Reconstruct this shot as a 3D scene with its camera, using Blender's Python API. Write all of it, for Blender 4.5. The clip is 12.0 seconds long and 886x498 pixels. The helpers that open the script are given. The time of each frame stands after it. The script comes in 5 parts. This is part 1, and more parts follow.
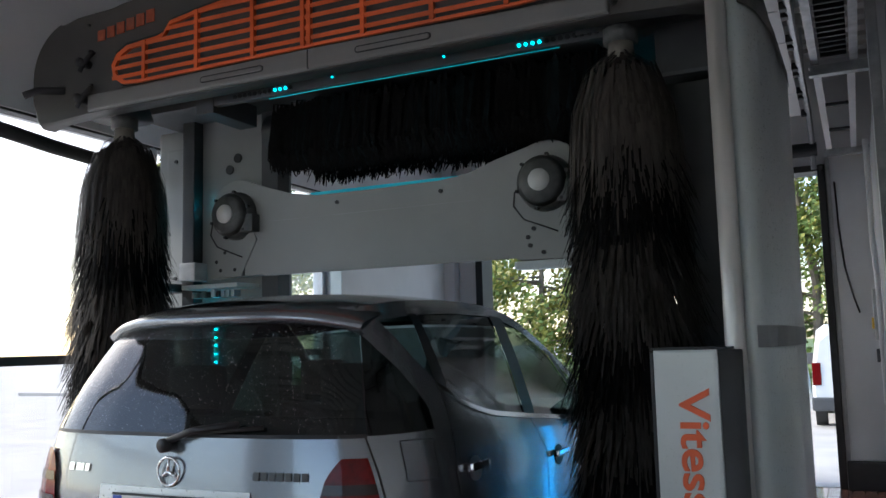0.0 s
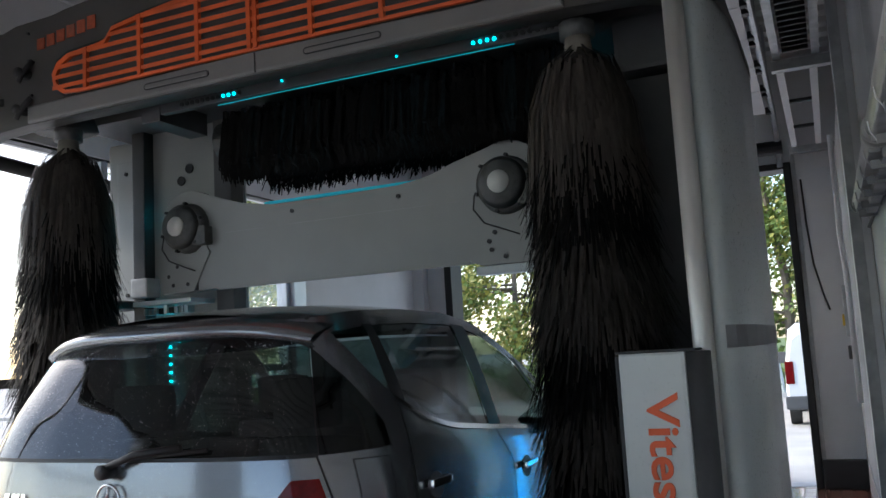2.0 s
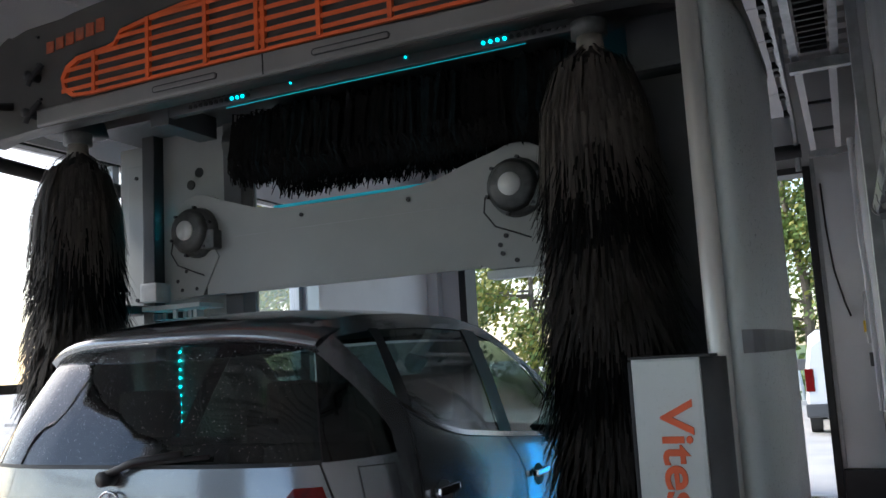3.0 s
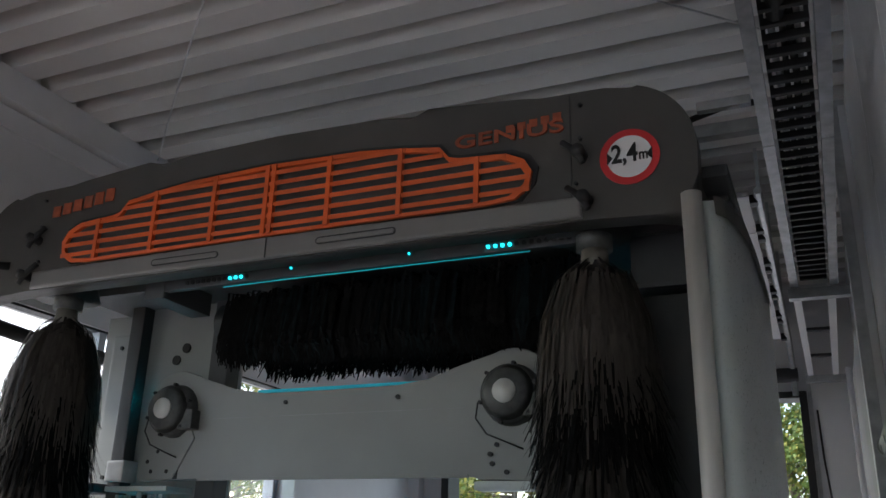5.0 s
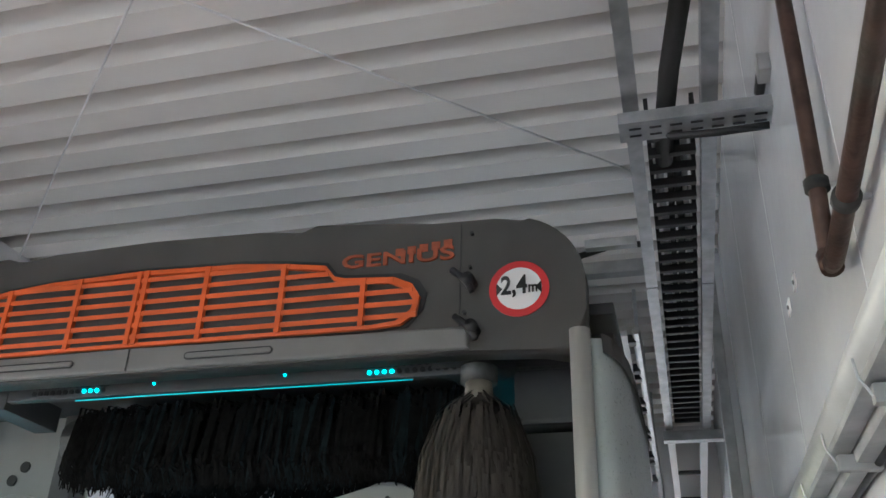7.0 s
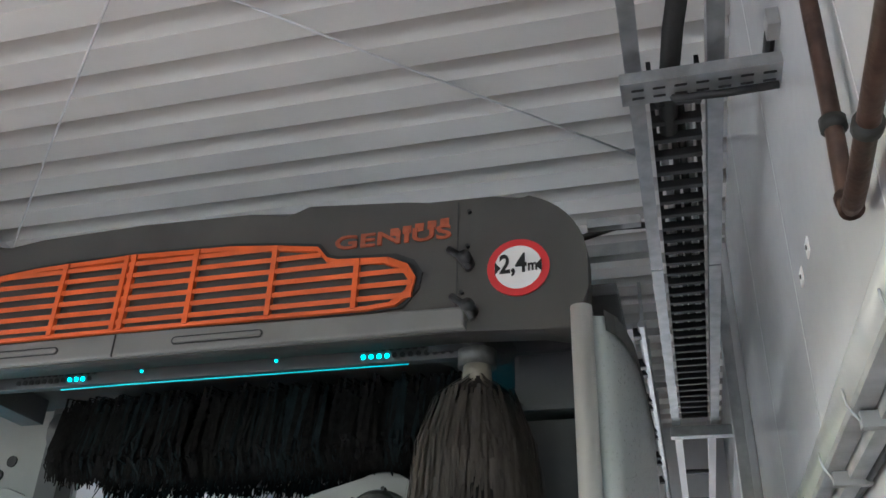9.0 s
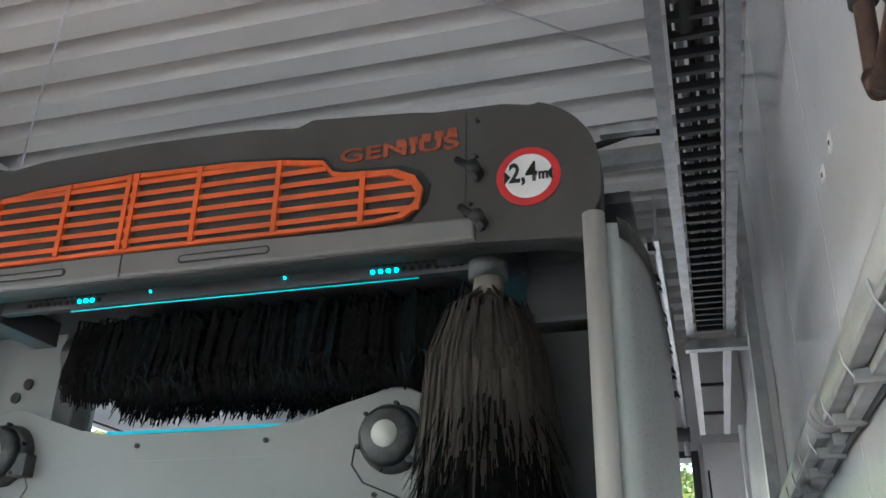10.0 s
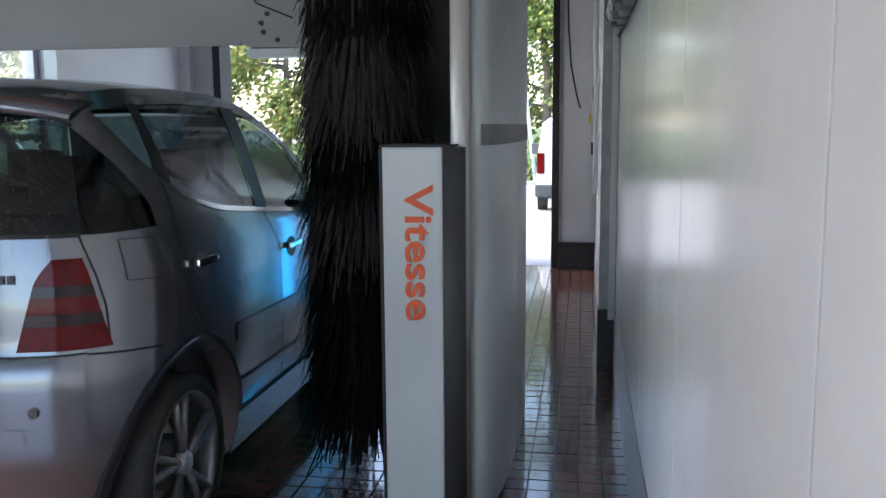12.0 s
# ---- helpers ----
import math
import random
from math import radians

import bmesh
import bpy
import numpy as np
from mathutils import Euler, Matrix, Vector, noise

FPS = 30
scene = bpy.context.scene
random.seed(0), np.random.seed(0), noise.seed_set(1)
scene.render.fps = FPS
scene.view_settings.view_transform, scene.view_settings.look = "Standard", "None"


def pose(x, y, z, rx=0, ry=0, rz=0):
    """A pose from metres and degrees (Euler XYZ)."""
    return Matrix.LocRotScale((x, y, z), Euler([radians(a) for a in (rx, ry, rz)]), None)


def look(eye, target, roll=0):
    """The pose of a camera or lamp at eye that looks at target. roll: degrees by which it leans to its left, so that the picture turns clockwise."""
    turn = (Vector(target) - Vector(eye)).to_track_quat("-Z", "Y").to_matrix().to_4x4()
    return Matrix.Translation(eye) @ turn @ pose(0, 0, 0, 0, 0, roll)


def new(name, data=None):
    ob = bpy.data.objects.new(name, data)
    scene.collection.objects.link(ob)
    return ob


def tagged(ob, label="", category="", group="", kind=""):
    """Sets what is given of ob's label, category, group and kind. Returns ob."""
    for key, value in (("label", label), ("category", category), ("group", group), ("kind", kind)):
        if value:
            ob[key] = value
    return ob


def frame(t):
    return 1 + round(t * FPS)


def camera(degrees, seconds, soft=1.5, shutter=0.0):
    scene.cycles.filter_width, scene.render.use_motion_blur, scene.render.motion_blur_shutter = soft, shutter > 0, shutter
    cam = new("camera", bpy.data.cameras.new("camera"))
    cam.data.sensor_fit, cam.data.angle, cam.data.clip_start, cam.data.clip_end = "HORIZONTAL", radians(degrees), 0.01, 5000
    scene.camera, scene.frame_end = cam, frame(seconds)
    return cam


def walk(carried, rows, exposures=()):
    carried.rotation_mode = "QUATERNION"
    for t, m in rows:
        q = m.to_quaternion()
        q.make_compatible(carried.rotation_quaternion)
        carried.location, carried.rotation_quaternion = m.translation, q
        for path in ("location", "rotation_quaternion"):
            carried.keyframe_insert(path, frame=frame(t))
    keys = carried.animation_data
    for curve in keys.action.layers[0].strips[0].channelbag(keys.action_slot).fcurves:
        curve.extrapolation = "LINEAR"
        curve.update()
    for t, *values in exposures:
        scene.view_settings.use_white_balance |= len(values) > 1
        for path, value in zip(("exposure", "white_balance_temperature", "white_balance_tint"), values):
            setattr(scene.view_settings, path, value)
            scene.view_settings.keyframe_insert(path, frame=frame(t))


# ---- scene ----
cam = camera(54.2, 12.0)
PATH = [
    (0, (-0.304, 0.417, 1.448), (-1.159, 2.212, 1.669), -1.44),
    (0.5, (-0.306, 0.461, 1.451), (-1.153, 2.264, 1.627), -2.66),
    (1, (-0.308, 0.498, 1.447), (-1.067, 2.338, 1.639), -2.66),
    (1.5, (-0.308, 0.544, 1.448), (-1.089, 2.372, 1.668), -2.89),
    (2, (-0.305, 0.581, 1.444), (-1.103, 2.399, 1.686), -3.26),
    (2.5, (-0.304, 0.614, 1.437), (-1.134, 2.415, 1.696), -3.96),
    (4.5, (-0.311, 0.743, 1.451), (-1.117, 2.545, 1.773), 0.67),
    (5, (-0.350, 0.726, 1.513), (-1.120, 2.443, 2.190), 1.67),
    (5.5, (-0.372, 0.721, 1.577), (-0.995, 2.429, 2.411), 0.81),
    (6, (-0.390, 0.743, 1.596), (-0.918, 2.463, 2.470), 2.90),
    (6.5, (-0.403, 0.781, 1.579), (-0.889, 2.487, 2.502), 2.03),
    (8.5, (-0.418, 0.956, 1.531), (-0.892, 2.643, 2.495), 1.97),
    (9, (-0.420, 0.997, 1.516), (-0.909, 2.678, 2.484), 1.95),
    (9.5, (-0.424, 1.042, 1.508), (-0.930, 2.747, 2.422), 1.23),
    (10, (-0.426, 1.090, 1.501), (-0.963, 2.835, 2.316), 1.16),
    (10.5, (-0.423, 1.136, 1.493), (-0.980, 2.937, 2.160), 1.37),
    (11, (-0.370, 0.980, 1.485), (-0.875, 2.880, 1.854), -0.51),
    (11.5, (-0.290, 0.620, 1.482), (-0.726, 2.572, 1.497), -0.58),
    (12, (-0.260, 0.470, 1.480), (-0.575, 2.425, 1.201), -0.41),
]
walk(cam, [(t, look(eye, target, roll)) for t, eye, target, roll in PATH],
     [(0, 1.6, 6450, 10), (2.5, 1.6, 6450, 10), (4.5, 1.65, 6550, 11), (5.0, 1.65, 6700, 10), (5.5, 2.55, 6650, 6), (9.5, 3.0, 6600, 5), (10.5, 2.65, 6650, 9), (11.0, 1.85, 6500, 13), (12.0, 2.28, 6400, 13)])

# ---- world and light ----
world = bpy.data.worlds.new("sky")
scene.world = world
world.use_nodes = True
wn = world.node_tree.nodes
sky = wn.new("ShaderNodeTexSky")
sky.sky_type, sky.sun_disc = "NISHITA", False
sky.sun_elevation, sky.sun_rotation = radians(38), radians(-70)
sky.air_density, sky.dust_density = 1.0, 1.5
world.node_tree.links.new(sky.outputs[0], wn["Background"].inputs[0])
wn["Background"].inputs[1].default_value = 0.15
sun = new("sun", bpy.data.lights.new("sun", "SUN"))
sun.data.energy, sun.data.angle, sun.data.color = 1.5, radians(14), (1.0, 0.97, 0.92)
sun.matrix_world = look((-20, -6, 18), (0, 0, 0))


# ---- materials ----
def mat(name, col, rough=0.5, metal=0.0, vary=0.12, scale=6.0, bump=0.1, grain=90.0, spec=0.5, stretch=(1, 1, 1), coat=0.0, dirt=None, dirt_amount=0.3, per_object=0.0, rv=0.09):
    m = bpy.data.materials.new(name)
    m.use_nodes = True
    n, l = m.node_tree.nodes, m.node_tree.links
    b = n["Principled BSDF"]
    tc = n.new("ShaderNodeTexCoord")
    mp = n.new("ShaderNodeMapping")
    mp.inputs["Scale"].default_value = stretch
    l.new(tc.outputs["Object"], mp.inputs[0])
    big, fine = n.new("ShaderNodeTexNoise"), n.new("ShaderNodeTexNoise")
    big.inputs["Scale"].default_value, big.inputs["Detail"].default_value = scale, 6
    fine.inputs["Scale"].default_value, fine.inputs["Detail"].default_value = grain, 3
    l.new(mp.outputs[0], big.inputs[0])
    l.new(mp.outputs[0], fine.inputs[0])
    lo = [max(0, c * (1 - vary)) for c in col]
    hi = [min(1, c * (1 + vary)) for c in col]
    r = n.new("ShaderNodeValToRGB")
    r.color_ramp.elements[0].position, r.color_ramp.elements[1].position = 0.3, 0.7
    r.color_ramp.elements[0].color, r.color_ramp.elements[1].color = (*lo, 1), (*hi, 1)
    l.new(big.outputs[0], r.inputs[0])
    out = r.outputs[0]
    if dirt:
        st = n.new("ShaderNodeTexNoise")
        st.inputs["Scale"].default_value, st.inputs["Detail"].default_value = scale * 0.35, 8
        l.new(mp.outputs[0], st.inputs[0])
        rr = n.new("ShaderNodeValToRGB")
        rr.color_ramp.elements[0].position, rr.color_ramp.elements[1].position = 0.52, 0.75
        rr.color_ramp.elements[1].color = (dirt_amount,) * 3 + (1,)
        l.new(st.outputs[0], rr.inputs[0])
        mx = n.new("ShaderNodeMixRGB")
        mx.inputs[2].default_value = (*dirt, 1)
        l.new(rr.outputs[0], mx.inputs[0])
        l.new(out, mx.inputs[1])
        out = mx.outputs[0]
    if per_object:
        oi = n.new("ShaderNodeObjectInfo")
        hs = n.new("ShaderNodeHueSaturation")
        mr = n.new("ShaderNodeMapRange")
        mr.inputs[3].default_value, mr.inputs[4].default_value = 1 - per_object, 1 + per_object
        l.new(oi.outputs["Random"], mr.inputs[0])
        l.new(mr.outputs[0], hs.inputs["Value"])
        l.new(out, hs.inputs["Color"])
        out = hs.outputs[0]
    l.new(out, b.inputs["Base Color"])
    ra = n.new("ShaderNodeMapRange")
    ra.inputs[3].default_value, ra.inputs[4].default_value = max(0.02, rough - rv), min(1, rough + rv)
    l.new(fine.outputs[0], ra.inputs[0])
    l.new(ra.outputs[0], b.inputs["Roughness"])
    b.inputs["Metallic"].default_value = metal
    b.inputs["Specular IOR Level"].default_value = spec
    b.inputs["Coat Weight"].default_value = coat
    b.inputs["Coat Roughness"].default_value = 0.06
    if bump:
        bp = n.new("ShaderNodeBump")
        bp.inputs["Strength"].default_value, bp.inputs["Distance"].default_value = bump, 0.004
        l.new(fine.outputs[0], bp.inputs["Height"])
        l.new(bp.outputs[0], b.inputs["Normal"])
    return m


def glow(name, col, power):
    m = bpy.data.materials.new(name)
    m.use_nodes = True
    b = m.node_tree.nodes["Principled BSDF"]
    b.inputs["Base Color"].default_value = (*col, 1)
    b.inputs["Emission Color"].default_value = (*col, 1)
    b.inputs["Emission Strength"].default_value = power
    return m


def glass(name, tint=(0.85, 0.95, 0.92), rough=0.02, see=0.8, base=0.07):
    """Thin sheet glass: clear with a gloss that grows at grazing angles."""
    m = bpy.data.materials.new(name)
    m.use_nodes = True
    n, l = m.node_tree.nodes, m.node_tree.links
    n.remove(n["Principled BSDF"])
    t, g, mx, fr = (n.new("ShaderNodeBsdfTransparent"), n.new("ShaderNodeBsdfGlossy"), n.new("ShaderNodeMixShader"), n.new("ShaderNodeLayerWeight"))
    t.inputs[0].default_value = (*[c * see for c in tint], 1)
    g.inputs["Roughness"].default_value = rough
    fr.inputs[0].default_value = 0.5
    pw, ad = n.new("ShaderNodeMath"), n.new("ShaderNodeMath")
    pw.operation, ad.operation = "POWER", "MULTIPLY_ADD"
    pw.inputs[1].default_value, ad.inputs[1].default_value, ad.inputs[2].default_value = 3.5, 0.75, base
    l.new(fr.outputs["Facing"], pw.inputs[0])
    l.new(pw.outputs[0], ad.inputs[0])
    ns, bp = n.new("ShaderNodeTexNoise"), n.new("ShaderNodeBump")
    ns.inputs["Scale"].default_value = 40
    bp.inputs["Strength"].default_value, bp.inputs["Distance"].default_value = 0.03, 0.002
    l.new(ns.outputs[0], bp.inputs["Height"])
    l.new(bp.outputs[0], g.inputs["Normal"])
    l.new(ad.outputs[0], mx.inputs[0])
    l.new(t.outputs[0], mx.inputs[1])
    l.new(g.outputs[0], mx.inputs[2])
    l.new(mx.outputs[0], n["Material Output"].inputs[0])
    return m


WALL = mat("white wall panel", (0.67, 0.68, 0.70), 0.24, vary=0.07, scale=1.5, bump=0.0, grain=20, rv=0.03, coat=0.3, dirt=(0.33, 0.33, 0.30), dirt_amount=0.42)
WALL_DULL = mat("white painted wall", (0.66, 0.66, 0.67), 0.5, vary=0.06, scale=2, bump=0.1, dirt=(0.42, 0.4, 0.37), dirt_amount=0.3)
CEIL = mat("off-white sheet ceiling", (0.69, 0.675, 0.655), 0.45, vary=0.06, scale=1.2, bump=0.05, stretch=(0.5, 2, 1), dirt=(0.5, 0.45, 0.42), dirt_amount=0.4)
KICK = mat("black plinth", (0.02, 0.02, 0.022), 0.45, vary=0.3)
KICK_GREY = mat("grey plinth paint", (0.24, 0.24, 0.26), 0.35, vary=0.15, dirt=(0.1, 0.09, 0.08))
GALV = mat("galvanised steel", (0.43, 0.44, 0.45), 0.40, 0.85, vary=0.2, scale=14, bump=0.06)
GALV_DULL = mat("dull zinc steel", (0.42, 0.43, 0.44), 0.55, 0.5, vary=0.2, scale=10)
STEEL = mat("brushed steel tube", (0.58, 0.57, 0.54), 0.4, 0.45, vary=0.12, stretch=(1, 1, 0.1), scale=20)
FASCIA = mat("grey-brown moulded plastic", (0.064, 0.061, 0.056), 0.5, vary=0.1, scale=5, bump=0.2, grain=220, dirt=(0.13, 0.12, 0.105), dirt_amount=0.3)
LIP = mat("silver-grey moulded plastic", (0.17, 0.167, 0.16), 0.42, vary=0.08, bump=0.12, dirt=(0.2, 0.19, 0.17))
ORANGE = mat("orange plastic", (0.68, 0.11, 0.022), 0.45, vary=0.12, scale=8, dirt=(0.35, 0.08, 0.03), dirt_amount=0.4)
ORANGE_INK = mat("orange lettering film", (0.80, 0.13, 0.04), 0.5, vary=0.06)
ORANGE_WORN = mat("worn orange lettering film", (0.36, 0.075, 0.03), 0.6, vary=0.25, scale=30, dirt=(0.2, 0.12, 0.09), dirt_amount=0.6)
BLACK = mat("black plastic", (0.018, 0.018, 0.02), 0.5, vary=0.25)
RUBBER = mat("black rubber", (0.022, 0.022, 0.022), 0.7, vary=0.3, bump=0.25)
PANEL = mat("pale grey-green coated panel", (0.60, 0.645, 0.635), 0.3, vary=0.05, scale=2, bump=0.04, coat=0.2, dirt=(0.3, 0.31, 0.29), dirt_amount=0.35)
PLATE = mat("white coated machine plate", (0.275, 0.28, 0.27), 0.42, vary=0.07, scale=3, bump=0.08, dirt=(0.34, 0.33, 0.30), dirt_amount=0.45)
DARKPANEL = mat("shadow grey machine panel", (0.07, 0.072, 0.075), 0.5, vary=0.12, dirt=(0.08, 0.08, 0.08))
MOTOR = mat("dark grey cast motor", (0.09, 0.093, 0.09), 0.5, 0.2, vary=0.25, scale=25, bump=0.3)
CAPWHITE = mat("pale motor cap", (0.60, 0.60, 0.57), 0.5, vary=0.1)
BRISTLE_A = mat("grey-brown wash bristle", (0.050, 0.042, 0.036), 0.62, vary=0.4, scale=30, stretch=(1, 1, 0.2), bump=0.3, spec=0.2)
BRISTLE_D = mat("dark brown wash bristle", (0.038, 0.033, 0.029), 0.65, vary=0.5, scale=30, stretch=(1, 1, 0.2), bump=0.3, spec=0.1)
BRISTLE_B = mat("black wash bristle", (0.007, 0.0067, 0.0067), 0.7, vary=0.5, scale=30, bump=0.3, spec=0.05)
BRISTLE_C = mat("dark blue-black wash bristle", (0.006, 0.011, 0.013), 0.6, vary=0.5, scale=25, bump=0.3, spec=0.08)
COLLAR = mat("worn beige collar", (0.21, 0.19, 0.16), 0.6, vary=0.25, scale=18, bump=0.3)
SIGN_WHITE = mat("white sign film", (0.78, 0.78, 0.77), 0.4, vary=0.03)
SIGN_RED = mat("red sign film", (0.62, 0.03, 0.035), 0.4, vary=0.06)
INK = mat("black print", (0.015, 0.015, 0.015), 0.5)
CYAN = glow("cyan light diode", (0.0, 0.80, 1.0), 1.3)
CYAN_DOT = glow("small cyan diode", (0.0, 0.7, 1.0), 20.0)
CYAN_DIM = glow("cyan light strip", (0.0, 0.5, 0.65), 0.035)
PAINT = mat("silver-blue metallic car paint", (0.25, 0.265, 0.285), 0.25, 0.80, vary=0.05, scale=3, bump=0.02, grain=400, coat=0.7, rv=0.03)
SILVER = mat("silver plastic", (0.5, 0.52, 0.54), 0.3, 0.6, vary=0.05)
ALLOY = mat("dull brake-dusted alloy", (0.26, 0.27, 0.28), 0.35, 0.7, vary=0.15, scale=30)
CHROME = mat("chrome", (0.8, 0.8, 0.8), 0.12, 1.0, vary=0.03, bump=0)
REDLENS = mat("red lamp lens", (0.13, 0.003, 0.004), 0.16, vary=0.25, scale=40, spec=0.25)
SMOKELENS = mat("smoked lamp lens", (0.03, 0.012, 0.012), 0.15, spec=0.4)
SEAT = mat("dark grey seat cloth", (0.03, 0.031, 0.033), 0.85, vary=0.2, bump=0.05, grain=300)
CARGLASS = glass("tinted car glass", (0.75, 0.95, 0.9), see=0.42, base=0.09)
CARGLASS_DARK = glass("dark tinted car glass", (0.6, 0.75, 0.72), see=0.06, base=0.05)
CARGLASS_REAR = glass("tinted rear window glass", (0.6, 0.92, 0.88), see=0.26, base=0.07)
PANE = glass("window glass", (1, 1, 1), see=0.97)
TILE = mat("wet red-brown quarry tile", (0.17, 0.08, 0.062), 0.12, vary=0.3, scale=5, bump=0.2, grain=60, coat=0.7, dirt=(0.03, 0.028, 0.028), dirt_amount=0.55, per_object=0.25)
GROUT = mat("dark wet floor", (0.035, 0.028, 0.026), 0.22, vary=0.35, scale=3, bump=0.2, dirt=(0.09, 0.05, 0.04))
CONCRETE = mat("pale concrete yard", (0.42, 0.41, 0.39), 0.8, vary=0.12, scale=1.5, bump=0.2, grain=60)
GRASS = mat("grass", (0.09, 0.14, 0.035), 0.9, vary=0.45, scale=2.5, bump=0.5, grain=50)
LEAF = mat("green leaves", (0.15, 0.21, 0.05), 0.6, vary=0.5, scale=1.2, bump=0.0, per_object=0.1)
LEAF_Y = mat("yellowing leaves", (0.34, 0.32, 0.07), 0.6, vary=0.35, scale=1.2, bump=0.0, per_object=0.1)
BARK = mat("grey-brown bark", (0.16, 0.13, 0.10), 0.9, vary=0.35, bump=0.6, grain=40)
VANWHITE = mat("white van paint", (0.78, 0.78, 0.78), 0.3, vary=0.02, bump=0.0, coat=0.5)
COPPER = mat("tarnished copper pipe", (0.072, 0.041, 0.033), 0.5, 0.5, vary=0.4, scale=14, bump=0.3, dirt=(0.06, 0.10, 0.09), dirt_amount=0.7)
BLUEFRAME = mat("pale aluminium frame", (0.52, 0.55, 0.60), 0.35, 0.5, vary=0.08)
DARKFRAME = mat("black door frame", (0.016, 0.015, 0.015), 0.5, vary=0.2)
SEAM = mat("grey panel joint", (0.30, 0.30, 0.30), 0.5, vary=0.15)
YELLOW = mat("yellow switch", (0.7, 0.45, 0.03), 0.4)
CLEARTUBE = mat("milky lamp cover", (0.44, 0.45, 0.45), 0.34, vary=0.1, scale=6, coat=0.1)


# ---- shape helpers ----
def part(name, bm, material, parent=None, label="", smooth=False, category="", kind="", group=""):
    me = bpy.data.meshes.new(name)
    bmesh.ops.recalc_face_normals(bm, faces=bm.faces)
    bm.to_mesh(me)
    bm.free()
    me.materials.append(material)
    if smooth:
        for p in me.polygons:
            p.use_smooth = True
    ob = new(name, me)
    if parent:
        ob.parent = parent
    return tagged(ob, label, category, group, kind)


def thing(name, at, label, category, group=""):
    e = new(name)
    e.location = at
    e.empty_display_size = 0.1
    return tagged(e, label, category, group)


def box(bm, a, b, bevel=0.0):
    v = [bm.verts.new((x, y, z)) for x in (a[0], b[0]) for y in (a[1], b[1]) for z in (a[2], b[2])]
    fs = [bm.faces.new([v[i] for i in q]) for q in ((0, 1, 3, 2), (4, 6, 7, 5), (0, 4, 5, 1), (2, 3, 7, 6), (0, 2, 6, 4), (1, 5, 7, 3))]
    if bevel:
        es = list({e for f in fs for e in f.edges})
        bmesh.ops.bevel(bm, geom=es, offset=bevel, segments=2, affect="EDGES", profile=0.7)
    return bm


def boxm(a, b, bevel=0.0):
    return box(bmesh.new(), a, b, bevel)


def cyl(bm, p, q, r, r2=None, n=16, caps=True):
    p, q = Vector(p), Vector(q)
    r2 = r if r2 is None else r2
    m = (q - p).to_track_quat("Z", "Y").to_matrix()
    ra = [bm.verts.new(p + m @ Vector((r * math.cos(t), r * math.sin(t), 0))) for t in [2 * math.pi * i / n for i in range(n)]]
    rb = [bm.verts.new(q + m @ Vector((r2 * math.cos(t), r2 * math.sin(t), 0))) for t in [2 * math.pi * i / n for i in range(n)]]
    for i in range(n):
        bm.faces.new((ra[i], ra[(i + 1) % n], rb[(i + 1) % n], rb[i]))
    if caps:
        bm.faces.new(ra[::-1])
        bm.faces.new(rb)
    return bm


def cylm(p, q, r, r2=None, n=16):
    return cyl(bmesh.new(), p, q, r, r2, n)


def tube(bm, pts, r, n=10):
    """A round tube along points, with mitred rings."""
    pts = [Vector(p) for p in pts]
    rings = []
    for i, p in enumerate(pts):
        d = (pts[min(i + 1, len(pts) - 1)] - pts[max(i - 1, 0)]).normalized()
        m = d.to_track_quat("Z", "Y").to_matrix()
        rings.append([bm.verts.new(p + m @ Vector((r * math.cos(2 * math.pi * k / n), r * math.sin(2 * math.pi * k / n), 0))) for k in range(n)])
    for a, b in zip(rings, rings[1:]):
        off = min(range(n), key=lambda o: sum((a[k].co - b[(k + o) % n].co).length for k in range(n)))
        for k in range(n):
            bm.faces.new((a[k], a[(k + 1) % n], b[(k + 1 + off) % n], b[(k + off) % n]))
    bm.faces.new(rings[0][::-1])
    bm.faces.new(rings[-1])
    return bm


def prism(bm, outline, y0, y1, bevel=0.0, seg=3):
    """An outline of (x, z) drawn out from y0 (the face towards the entrance) to y1."""
    f = [bm.verts.new((x, y0, z)) for x, z in outline]
    b = [bm.verts.new((x, y1, z)) for x, z in outline]
    n = len(f)
    front = bm.faces.new(f)
    bm.faces.new(b[::-1])
    for i in range(n):
        bm.faces.new((f[i], b[i], b[(i + 1) % n], f[(i + 1) % n]))
    if bevel:
        bmesh.ops.bevel(bm, geom=list(front.edges), offset=bevel, segments=seg, affect="EDGES", profile=0.5)
    return bm


def prismm(outline, y0, y1, bevel=0.0, seg=3):
    return prism(bmesh.new(), outline, y0, y1, bevel, seg)


def arc(cx, cz, r, a0, a1, n=8):
    return [(cx + r * math.cos(radians(a0 + (a1 - a0) * i / n)), cz + r * math.sin(radians(a0 + (a1 - a0) * i / n))) for i in range(n + 1)]


def text_mesh(body, size, depth=0.0015, bold=0.0):
    cu = bpy.data.curves.new("lettering", "FONT")
    cu.body, cu.size, cu.extrude, cu.offset = body, size, depth, bold
    ob = new("lettering", cu)
    bpy.context.view_layer.update()
    me = bpy.data.meshes.new_from_object(ob.evaluated_get(bpy.context.evaluated_depsgraph_get()))
    bpy.data.objects.remove(ob)
    bm = bmesh.new()
    bm.from_mesh(me)
    xs = [v.co.x for v in bm.verts]
    ys = [v.co.y for v in bm.verts]
    return bm, min(xs), max(xs), min(ys), max(ys)


